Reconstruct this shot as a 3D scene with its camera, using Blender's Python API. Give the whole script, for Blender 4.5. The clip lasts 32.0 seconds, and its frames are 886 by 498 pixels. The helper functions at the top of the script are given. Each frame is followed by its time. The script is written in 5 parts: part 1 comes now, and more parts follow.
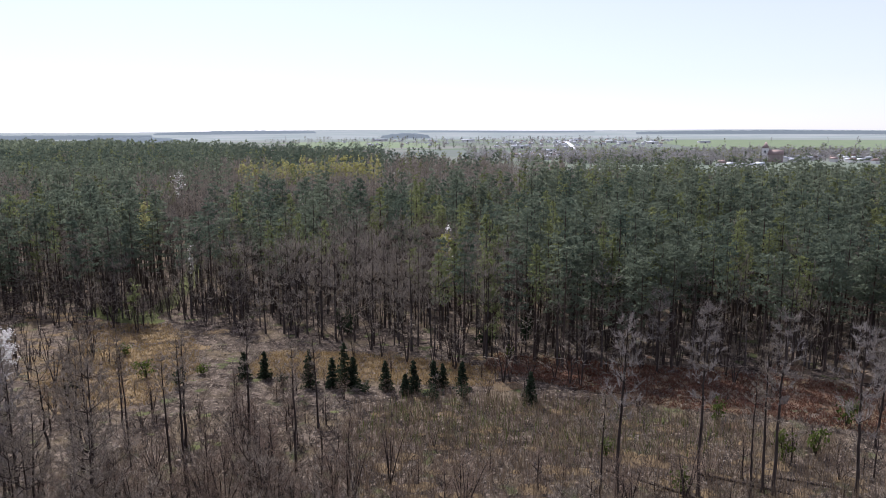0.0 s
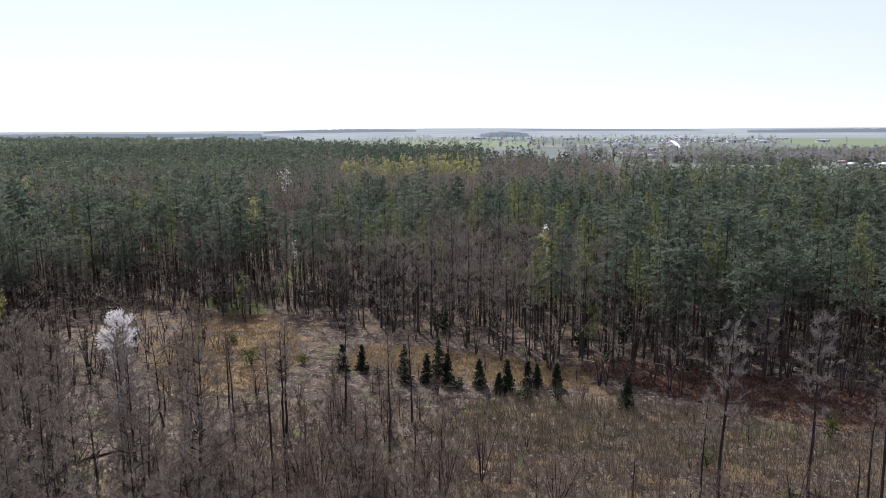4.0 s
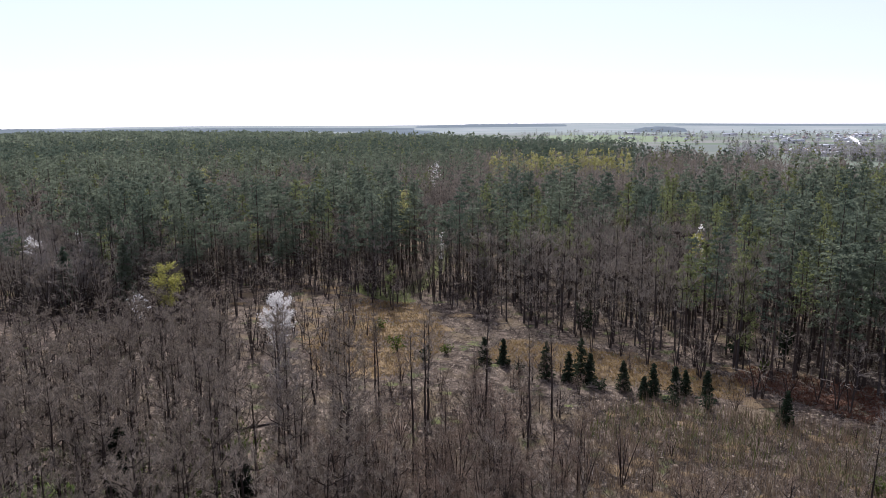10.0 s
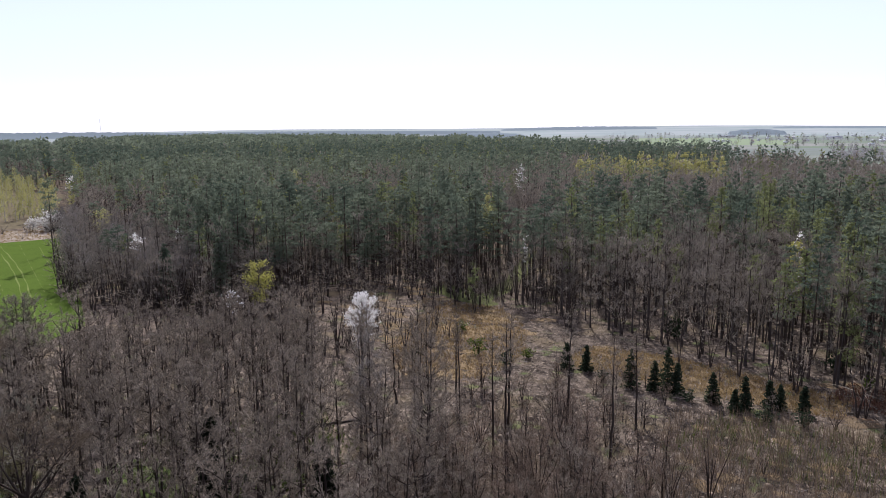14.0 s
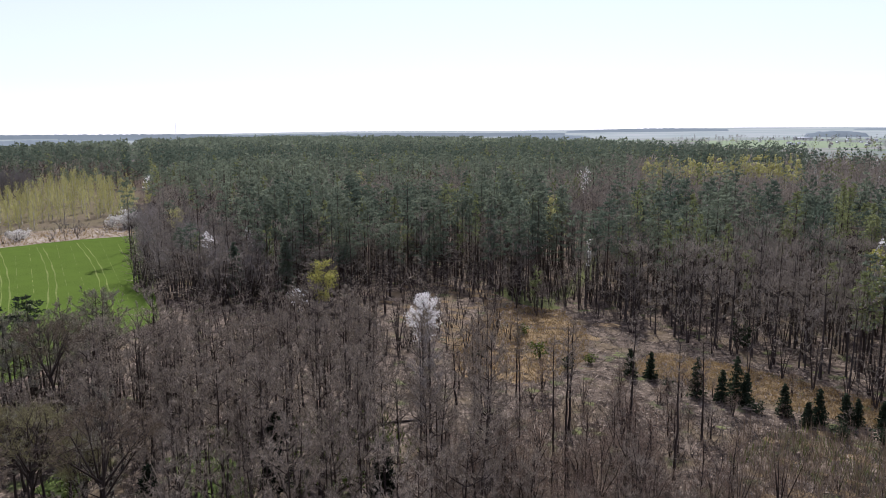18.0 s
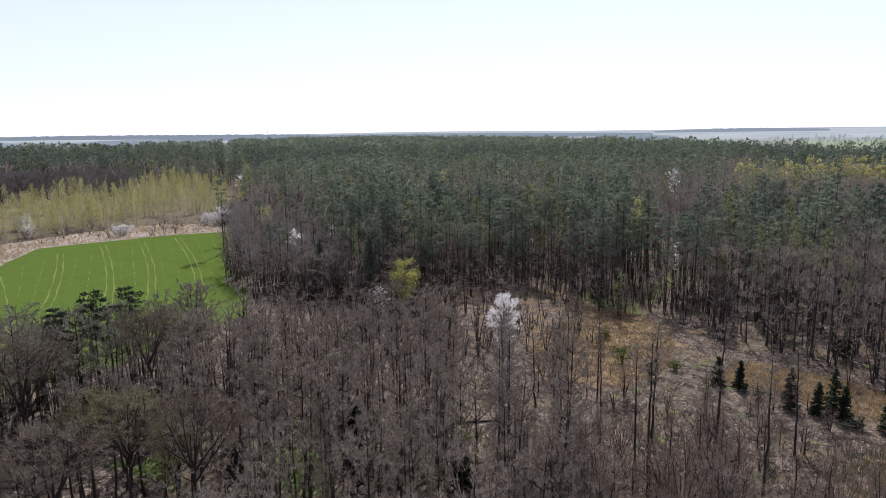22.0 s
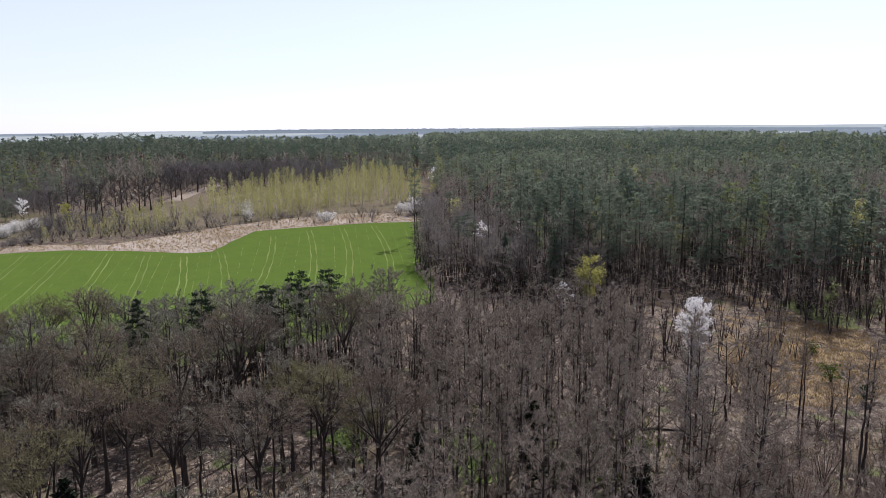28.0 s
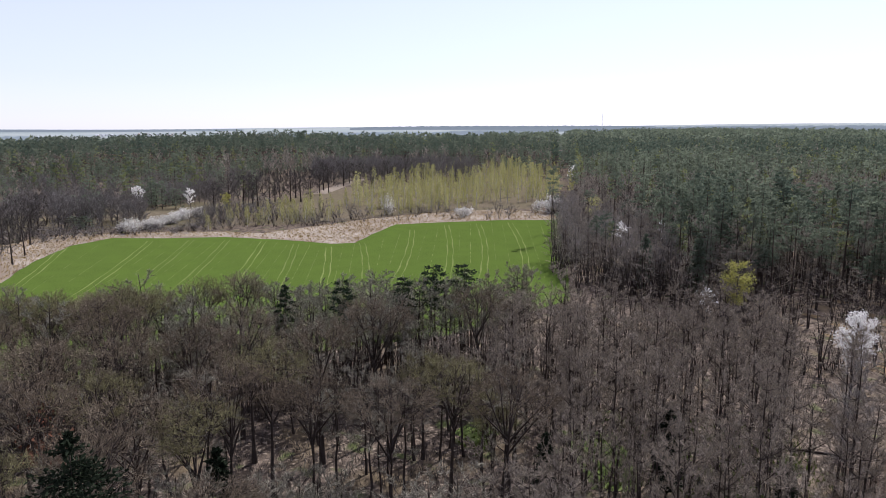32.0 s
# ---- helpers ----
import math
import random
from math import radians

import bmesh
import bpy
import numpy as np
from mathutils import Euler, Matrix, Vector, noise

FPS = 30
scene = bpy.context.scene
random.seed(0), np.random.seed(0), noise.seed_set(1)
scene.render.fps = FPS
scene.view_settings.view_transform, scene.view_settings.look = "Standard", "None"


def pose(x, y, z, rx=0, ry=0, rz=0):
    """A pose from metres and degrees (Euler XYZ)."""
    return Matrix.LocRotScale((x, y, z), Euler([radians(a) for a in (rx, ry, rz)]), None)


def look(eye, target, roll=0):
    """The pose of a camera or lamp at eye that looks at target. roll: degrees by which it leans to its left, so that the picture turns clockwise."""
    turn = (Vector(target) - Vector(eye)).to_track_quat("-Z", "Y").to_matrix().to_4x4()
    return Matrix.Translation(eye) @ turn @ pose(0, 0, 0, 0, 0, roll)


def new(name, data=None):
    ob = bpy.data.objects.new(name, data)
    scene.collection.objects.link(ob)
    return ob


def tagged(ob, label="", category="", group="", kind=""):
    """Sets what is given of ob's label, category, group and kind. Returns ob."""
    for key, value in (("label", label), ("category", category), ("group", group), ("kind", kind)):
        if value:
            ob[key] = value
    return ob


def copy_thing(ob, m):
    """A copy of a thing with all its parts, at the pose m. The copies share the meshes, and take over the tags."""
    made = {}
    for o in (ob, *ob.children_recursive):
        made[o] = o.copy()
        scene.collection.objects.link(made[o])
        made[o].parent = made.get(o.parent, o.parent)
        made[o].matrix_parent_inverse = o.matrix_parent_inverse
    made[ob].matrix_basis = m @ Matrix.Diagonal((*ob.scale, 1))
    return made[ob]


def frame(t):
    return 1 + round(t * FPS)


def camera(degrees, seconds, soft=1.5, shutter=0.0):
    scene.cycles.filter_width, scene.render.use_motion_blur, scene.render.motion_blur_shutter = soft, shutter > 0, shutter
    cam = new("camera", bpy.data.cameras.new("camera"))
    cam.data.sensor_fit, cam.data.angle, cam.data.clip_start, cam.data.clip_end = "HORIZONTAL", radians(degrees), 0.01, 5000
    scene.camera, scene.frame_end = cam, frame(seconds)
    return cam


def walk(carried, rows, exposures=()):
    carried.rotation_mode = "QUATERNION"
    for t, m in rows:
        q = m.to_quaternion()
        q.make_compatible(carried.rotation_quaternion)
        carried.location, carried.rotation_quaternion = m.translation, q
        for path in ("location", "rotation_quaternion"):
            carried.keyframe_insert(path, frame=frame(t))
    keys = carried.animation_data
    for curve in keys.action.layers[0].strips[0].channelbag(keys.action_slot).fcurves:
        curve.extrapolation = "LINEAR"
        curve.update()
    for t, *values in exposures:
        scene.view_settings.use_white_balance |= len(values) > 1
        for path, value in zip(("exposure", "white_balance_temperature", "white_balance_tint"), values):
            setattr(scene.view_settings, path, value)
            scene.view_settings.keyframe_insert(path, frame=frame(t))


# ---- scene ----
cam = camera(64.02, 32.0, soft=0.8)
PATH = [
    (0.0, pose(0, 0, 42, 80.34, 0.28, 0.00)),
    (0.5, pose(0, 0, 42, 80.36, 0.27, 0.93)),
    (1.0, pose(0, 0, 42, 80.35, 0.27, 1.93)),
    (1.5, pose(0, 0, 42, 80.35, 0.28, 2.93)),
    (2.0, pose(0, 0, 42, 80.33, 0.27, 3.92)),
    (2.5, pose(0, 0, 42, 80.32, 0.27, 4.92)),
    (3.0, pose(0, 0, 42, 80.30, 0.24, 5.92)),
    (3.5, pose(0, 0, 42, 80.28, 0.31, 6.90)),
    (5.5, pose(0, 0, 42, 80.14, 0.32, 10.92)),
    (6.0, pose(0, 0, 42, 80.09, 0.37, 11.90)),
    (6.5, pose(0, 0, 42, 80.04, 0.31, 12.93)),
    (7.0, pose(0, 0, 42, 80.01, 0.30, 13.98)),
    (7.5, pose(0, 0, 42, 79.95, 0.31, 15.08)),
    (8.0, pose(0, 0, 42, 79.93, 0.34, 16.11)),
    (8.5, pose(0, 0, 42, 79.92, 0.37, 17.04)),
    (9.0, pose(0, 0, 42, 79.98, 0.41, 17.96)),
    (9.5, pose(0, 0, 42, 79.91, 0.34, 18.88)),
    (10.0, pose(0, 0, 42, 79.90, 0.32, 19.79)),
    (10.5, pose(0, 0, 42, 79.89, 0.34, 20.68)),
    (11.0, pose(0, 0, 42, 79.89, 0.35, 21.57)),
    (11.5, pose(0, 0, 42, 79.91, 0.37, 22.44)),
    (12.0, pose(0, 0, 42, 79.97, 0.40, 23.33)),
    (12.5, pose(0, 0, 42, 80.05, 0.39, 24.23)),
    (13.0, pose(0, 0, 42, 80.11, 0.41, 25.09)),
    (13.5, pose(0, 0, 42, 80.13, 0.42, 25.88)),
    (14.0, pose(0, 0, 42, 80.17, 0.42, 26.61)),
    (14.5, pose(0, 0, 42, 80.22, 0.43, 27.15)),
    (16.5, pose(0, 0, 42, 80.30, 0.44, 29.81)),
    (17.0, pose(0, 0, 42, 80.31, 0.50, 30.37)),
    (17.5, pose(0, 0, 42, 80.34, 0.48, 31.01)),
    (18.0, pose(0, 0, 42, 80.36, 0.43, 31.70)),
    (18.5, pose(0, 0, 42, 80.36, 0.45, 32.36)),
    (19.0, pose(0, 0, 42, 80.37, 0.51, 33.02)),
    (19.5, pose(0, 0, 42, 80.39, 0.47, 33.67)),
    (20.0, pose(0, 0, 42, 80.39, 0.49, 34.41)),
    (20.5, pose(0, 0, 42, 80.39, 0.59, 35.27)),
    (21.0, pose(0, 0, 42, 80.38, 0.62, 36.26)),
    (21.5, pose(0, 0, 42, 80.40, 0.58, 37.31)),
    (22.0, pose(0, 0, 42, 80.42, 0.53, 38.35)),
    (22.5, pose(0, 0, 42, 80.42, 0.53, 39.31)),
    (23.0, pose(0, 0, 42, 80.42, 0.50, 40.43)),
    (23.5, pose(0, 0, 42, 80.40, 0.55, 41.56)),
    (24.0, pose(0, 0, 42, 80.36, 0.53, 42.69)),
    (24.5, pose(0, 0, 42, 80.30, 0.57, 43.81)),
    (25.0, pose(0, 0, 42, 80.28, 0.57, 45.06)),
    (25.5, pose(0, 0, 42, 80.27, 0.59, 46.34)),
    (27.5, pose(0, 0, 42, 80.16, 0.55, 52.06)),
    (28.0, pose(0, 0, 42, 80.10, 0.54, 53.46)),
    (28.5, pose(0, 0, 42, 80.06, 0.61, 54.84)),
    (29.0, pose(0, 0, 42, 80.04, 0.63, 56.22)),
    (29.5, pose(0, 0, 42, 80.01, 0.61, 57.61)),
    (30.0, pose(0, 0, 42, 80.02, 0.49, 58.99)),
    (30.5, pose(0, 0, 42, 80.02, 0.44, 60.40)),
    (31.0, pose(0, 0, 42, 80.03, 0.40, 61.78)),
    (31.5, pose(0, 0, 42, 79.99, 0.40, 63.18)),
    (32.0, pose(0, 0, 42, 79.95, 0.36, 64.59)),
]
EXPOSURES = [(0.0, 0.73, 5780, 15), (32.0, 0.73, 5780, 15)]
walk(cam, PATH, EXPOSURES)
W = bpy.data.worlds.new("sky")
scene.world = W
W.use_nodes = True
SUN_AZ, SUN_EL = 27.0, 46.0
sky = W.node_tree.nodes.new("ShaderNodeTexSky")
sky.sky_type, sky.sun_disc = "NISHITA", False
sky.sun_elevation, sky.sun_rotation = radians(SUN_EL), radians(-SUN_AZ)
sky.altitude, sky.air_density, sky.dust_density, sky.ozone_density = 200, 1.0, 0.2, 2.0
back = W.node_tree.nodes["Background"]
back.inputs["Strength"].default_value = 0.108
soft_sky = W.node_tree.nodes.new("ShaderNodeHueSaturation")
soft_sky.inputs["Saturation"].default_value = 0.6
W.node_tree.links.new(sky.outputs[0], soft_sky.inputs["Color"])
haze = W.node_tree.nodes.new("ShaderNodeMix")  # thin even haze over the clear sky
haze.data_type = "RGBA"
haze.inputs[0].default_value = 0.60
haze.inputs[7].default_value = (4.30, 4.06, 4.98, 1)
W.node_tree.links.new(soft_sky.outputs[0], haze.inputs[6])
W.node_tree.links.new(haze.outputs[2], back.inputs[0])
sun_way = Vector((-math.sin(radians(SUN_AZ)) * math.cos(radians(SUN_EL)),
                  math.cos(radians(SUN_AZ)) * math.cos(radians(SUN_EL)), math.sin(radians(SUN_EL))))
sun_data = bpy.data.lights.new("sun", "SUN")
sun_data.energy, sun_data.angle, sun_data.color = 4.7, radians(0.53), (1.0, 0.95, 0.87)
sun = new("sun", sun_data)
sun.matrix_world = look(sun_way * 300, (0, 0, 0))

rng = np.random.default_rng(7)

# ---- materials ----


def nodes_of(name):
    m = bpy.data.materials.new(name)
    m.use_nodes = True
    t = m.node_tree
    t.nodes.clear()
    return m, t, t.nodes.new("ShaderNodeOutputMaterial")


def mixer(t, fac, a, b):
    n = t.nodes.new("ShaderNodeMix")
    n.data_type = "RGBA"
    for sock, v in ((n.inputs[0], fac), (n.inputs[6], a), (n.inputs[7], b)):
        if isinstance(v, bpy.types.NodeSocket):
            t.links.new(v, sock)
        elif isinstance(v, (int, float)):
            sock.default_value = v
        else:
            sock.default_value = (*v, 1)
    return n.outputs[2]


def noise_at(t, scale, detail=4.0, low=0.35, high=0.65, stretch=None, offset=0.0):
    g = t.nodes.new("ShaderNodeNewGeometry")
    src = g.outputs["Position"]
    if stretch or offset:
        mp = t.nodes.new("ShaderNodeMapping")
        mp.inputs["Scale"].default_value = stretch or (1, 1, 1)
        mp.inputs["Location"].default_value = (offset, offset * 0.7, 0)
        t.links.new(src, mp.inputs[0])
        src = mp.outputs[0]
    n = t.nodes.new("ShaderNodeTexNoise")
    n.inputs["Scale"].default_value, n.inputs["Detail"].default_value = scale, detail
    t.links.new(src, n.inputs["Vector"])
    r = t.nodes.new("ShaderNodeMapRange")
    r.inputs[1].default_value, r.inputs[2].default_value = low, high
    t.links.new(n.outputs[0], r.inputs[0])
    return r.outputs[0]


def leaf_material(name, dark, light, through_light=0.35, pale=None, spotty=0.75):
    """Needles, leaves and blossom: varied from plant to plant, from patch to patch and from leaf to leaf."""
    m, t, out = nodes_of(name)
    info = t.nodes.new("ShaderNodeObjectInfo")
    geo = t.nodes.new("ShaderNodeNewGeometry")
    add = t.nodes.new("ShaderNodeMath")
    add.operation = "MULTIPLY_ADD"
    own = t.nodes.new("ShaderNodeAttribute")
    own.attribute_name = "tone"
    both = t.nodes.new("ShaderNodeMath")
    t.links.new(info.outputs["Random"], both.inputs[0])
    t.links.new(own.outputs["Fac"], both.inputs[1])
    t.links.new(both.outputs[0], add.inputs[0])
    add.inputs[1].default_value = 0.6
    sub = t.nodes.new("ShaderNodeMath")
    sub.operation = "MULTIPLY_ADD"
    t.links.new(noise_at(t, 0.16, 2, 0.3, 0.7), sub.inputs[0])
    sub.inputs[1].default_value, sub.inputs[2].default_value = 0.5, -0.1
    t.links.new(sub.outputs[0], add.inputs[2])
    col = mixer(t, add.outputs[0], dark, light)
    isl = t.nodes.new("ShaderNodeMath")
    isl.operation = "MULTIPLY"
    t.links.new(geo.outputs["Random Per Island"], isl.inputs[0])
    isl.inputs[1].default_value = spotty
    col = mixer(t, isl.outputs[0], col, pale or tuple(c * 0.45 for c in dark))
    d = t.nodes.new("ShaderNodeBsdfDiffuse")
    tr = t.nodes.new("ShaderNodeBsdfTranslucent")
    mx = t.nodes.new("ShaderNodeMixShader")
    mx.inputs[0].default_value = through_light
    t.links.new(col, d.inputs[0])
    t.links.new(col, tr.inputs[0])
    t.links.new(d.outputs[0], mx.inputs[1])
    t.links.new(tr.outputs[0], mx.inputs[2])
    t.links.new(mx.outputs[0], out.inputs[0])
    return m


def solid_material(name, dark, light, scale=1.0, rough=0.9, stretch=None, bump=0.0, big=None):
    """Bark, soil, plaster, roofing: two scales of variation."""
    m, t, out = nodes_of(name)
    p = t.nodes.new("ShaderNodeBsdfPrincipled")
    p.inputs["Roughness"].default_value = rough
    p.inputs["Specular IOR Level"].default_value = 0.2 if rough < 0.85 else 0.0
    fine = noise_at(t, scale, 6, 0.3, 0.7, stretch)
    col = mixer(t, fine, dark, light)
    info = t.nodes.new("ShaderNodeObjectInfo")
    k = t.nodes.new("ShaderNodeMath")
    k.operation = "MULTIPLY"
    t.links.new(info.outputs["Random"], k.inputs[0])
    k.inputs[1].default_value = 0.4
    col = mixer(t, k.outputs[0], col, tuple(c * 0.6 for c in dark))
    if big:
        col = mixer(t, noise_at(t, scale * 0.07, 3, 0.4, 0.65, None, 31.0), col, big)
    t.links.new(col, p.inputs["Base Color"])
    if bump:
        b = t.nodes.new("ShaderNodeBump")
        b.inputs["Strength"].default_value, b.inputs["Distance"].default_value = bump, 0.2
        t.links.new(fine, b.inputs["Height"])
        t.links.new(b.outputs[0], p.inputs["Normal"])
    t.links.new(p.outputs[0], out.inputs[0])
    return m


PINE = leaf_material("pine_needles", (0.074, 0.096, 0.070), (0.182, 0.202, 0.136), 0.5, None, 0.32)
SPRUCE = leaf_material("spruce_needles", (0.030, 0.041, 0.026), (0.054, 0.068, 0.038), 0.35)
FIR = leaf_material("fir_needles", (0.013, 0.018, 0.012), (0.028, 0.036, 0.021), 0.12)
LARCH = leaf_material("young_larch_needles", (0.128, 0.146, 0.062), (0.215, 0.225, 0.100), 0.5, None, 0.35)
BIRCH = leaf_material("young_birch_leaves", (0.275, 0.262, 0.092), (0.455, 0.428, 0.185), 0.5, (0.13, 0.122, 0.042), 0.5)
HEDGE = leaf_material("blackthorn_blossom", (0.60, 0.58, 0.53), (0.78, 0.76, 0.70), 0.3, (0.24, 0.21, 0.16), 0.7)
YELLOW = leaf_material("yellow_green_leaves", (0.34, 0.33, 0.085), (0.46, 0.43, 0.13), 0.5)
BLOSSOM = leaf_material("white_blossom", (0.80, 0.78, 0.74), (0.88, 0.87, 0.83), 0.35, (0.52, 0.47, 0.42), 0.6)
TWIG = leaf_material("bare_twigs", (0.258, 0.214, 0.164), (0.435, 0.368, 0.290), 0.12, (0.032, 0.026, 0.020), 0.85)
TWIG_OAK = leaf_material("oak_twigs", (0.168, 0.132, 0.092), (0.280, 0.226, 0.162), 0.12, (0.036, 0.028, 0.020), 0.85)
TWIG_WOOD = leaf_material("wood_twigs", (0.212, 0.182, 0.145), (0.36, 0.313, 0.258), 0.2, (0.048, 0.041, 0.033), 0.65)
TWIG_MOSSY = leaf_material("grey_green_twigs", (0.232, 0.210, 0.160), (0.405, 0.370, 0.292), 0.12, (0.034, 0.030, 0.022), 0.85)
TWIG_SCRUB = leaf_material("scrub_twigs", (0.150, 0.136, 0.122), (0.245, 0.222, 0.202), 0.12, (0.045, 0.040, 0.036), 0.6)
TWIG_OLIVE = leaf_material("olive_budding_twigs", (0.165, 0.150, 0.075), (0.27, 0.245, 0.125), 0.2, (0.05, 0.042, 0.025), 0.7)
TWIG_DARK = leaf_material("dark_twigs", (0.075, 0.066, 0.058), (0.128, 0.113, 0.101), 0.05, (0.032, 0.028, 0.025))
TWIG_RED = leaf_material("budding_twigs", (0.185, 0.138, 0.100), (0.28, 0.21, 0.155), 0.1, (0.08, 0.058, 0.045))
TWIG_GREY = leaf_material("grey_twigs", (0.235, 0.205, 0.178), (0.375, 0.335, 0.298), 0.12, (0.10, 0.09, 0.08), 0.75)
BUSH = leaf_material("bush_leaves", (0.06, 0.085, 0.02), (0.13, 0.15, 0.04), 0.4)
STRAW = leaf_material("dry_grass_blades", (0.28, 0.19, 0.085), (0.42, 0.31, 0.15), 0.3)
BRACKEN = leaf_material("dead_bracken", (0.135, 0.066, 0.043), (0.21, 0.115, 0.075), 0.25)
SAPLING = leaf_material("sapling_bark", (0.22, 0.165, 0.11), (0.36, 0.28, 0.18), 0.15, (0.07, 0.05, 0.04))
BARK = solid_material("dark_bark", (0.034, 0.027, 0.023), (0.070, 0.056, 0.047), 3.0, 0.95, (1, 1, 0.25))
PINE_BARK = solid_material("pine_bark", (0.042, 0.034, 0.029), (0.092, 0.068, 0.053), 2.0, 0.95, (1, 1, 0.25))
WOOD_BARK = solid_material("wood_bark", (0.046, 0.038, 0.033), (0.098, 0.083, 0.072), 2.0, 0.95, (1, 1, 0.25))
GREY_BARK = solid_material("grey_bark", (0.11, 0.10, 0.09), (0.2, 0.18, 0.16), 3.0, 0.95, (1, 1, 0.25))
BIRCH_BARK = solid_material("birch_bark", (0.22, 0.20, 0.18), (0.6, 0.57, 0.53), 2.0, 0.8, (1, 1, 3))
LOG = solid_material("felled_wood", (0.16, 0.12, 0.085), (0.32, 0.26, 0.2), 2.0)

# ---- mesh builders ----


def mesh_from(name, V, T, mats, slot=None):
    me = bpy.data.meshes.new(name)
    V, T = np.asarray(V, np.float32), np.asarray(T, np.int32)
    me.vertices.add(len(V))
    me.vertices.foreach_set("co", V.ravel())
    me.loops.add(len(T) * 3)
    me.loops.foreach_set("vertex_index", T.ravel())
    me.polygons.add(len(T))
    me.polygons.foreach_set("loop_start", np.arange(len(T), dtype=np.int32) * 3)
    for mt in mats:
        me.materials.append(mt)
    if slot is not None:
        me.polygons.foreach_set("material_index", np.asarray(slot, np.int32))
    me.update(calc_edges=True)
    return me


def joined(pieces):
    Vs, Ts, n = [], [], 0
    for V, T in pieces:
        Vs.append(V)
        Ts.append(np.asarray(T) + n)
        n += len(V)
    if not Vs:
        return np.zeros((0, 3)), np.zeros((0, 3), int)
    return np.concatenate(Vs), np.concatenate(Ts)


def tube(points, radii, sides):
    """A tapered round stem along points."""
    P = np.asarray(points, float)
    d = P[-1] - P[0]
    d = d / (np.linalg.norm(d) + 1e-9)
    u = np.cross(d, (1, 0, 0) if abs(d[0]) < 0.8 else (0, 1, 0))
    u /= np.linalg.norm(u)
    v = np.cross(d, u)
    a = np.arange(sides) / sides * 2 * math.pi
    ring = np.cos(a)[:, None] * u + np.sin(a)[:, None] * v
    V = (P[:, None] + ring[None] * np.asarray(radii)[:, None, None]).reshape(-1, 3)
    T = []
    for k in range(len(P) - 1):
        for i in range(sides):
            a0, a1 = k * sides + i, k * sides + (i + 1) % sides
            T += [(a0, a1, a1 + sides), (a0, a1 + sides, a0 + sides)]
    return V, np.array(T)


def blades(A, B, w, r, level=0.0):
    """Thin tapering twigs or sprays from A to B, w wide at the foot; level lays them flat."""
    A, B = np.asarray(A, float), np.asarray(B, float)
    side = np.cross(B - A, r.normal(size=A.shape) + np.array((0, 0, level)))
    side /= np.linalg.norm(side, axis=1)[:, None] + 1e-9
    side *= (np.asarray(w) * 0.5 * np.ones(len(A)))[:, None]
    V = np.stack([A - side, A + side, B], 1).reshape(-1, 3)
    return V, np.arange(len(V)).reshape(-1, 3)


def tufts(C, size, r, flat=0.0):
    """Loose leaf and needle sprays: one irregular triangle each, at C."""
    n = len(C)
    u, v = r.normal(size=(n, 3)), r.normal(size=(n, 3))
    u[:, 2] *= 1 - flat
    v[:, 2] *= 1 - flat
    u /= np.linalg.norm(u, axis=1)[:, None]
    v -= (v * u).sum(1)[:, None] * u
    v /= np.linalg.norm(v, axis=1)[:, None]
    s = (np.asarray(size) * r.uniform(0.7, 1.3, n))[:, None]
    V = np.stack([C - u * s * 0.6, C + u * s * 0.5 - v * s * 0.35, C + v * s * 0.6], 1).reshape(-1, 3)
    return V, np.arange(len(V)).reshape(-1, 3)


def unit(v):
    return v / (np.linalg.norm(v, axis=-1, keepdims=True) + 1e-9)


def stem(r, h, r0, lean=0.02, segs=6, sides=5, bend=0.15):
    z = np.linspace(0, 1, segs + 1)
    a = r.uniform(0, 6.28)
    off = np.cumsum(r.normal(0, bend, (segs + 1, 2)), 0) * h / 60
    P = np.stack([z * h * lean * math.cos(a) + off[:, 0], z * h * lean * math.sin(a) + off[:, 1], z * h], 1)
    P[:, :2] -= P[0, :2]
    R = r0 * (1 - z) ** 0.8 + 0.02
    R[0] *= 1.35
    return P, R, tube(P, R, sides)


def along(P, s):
    s = np.clip(np.asarray(s, float), 0, 1) * (len(P) - 1)
    i = np.minimum(s.astype(int), len(P) - 2)
    f = (s - i)[:, None]
    return P[i] * (1 - f) + P[i + 1] * f


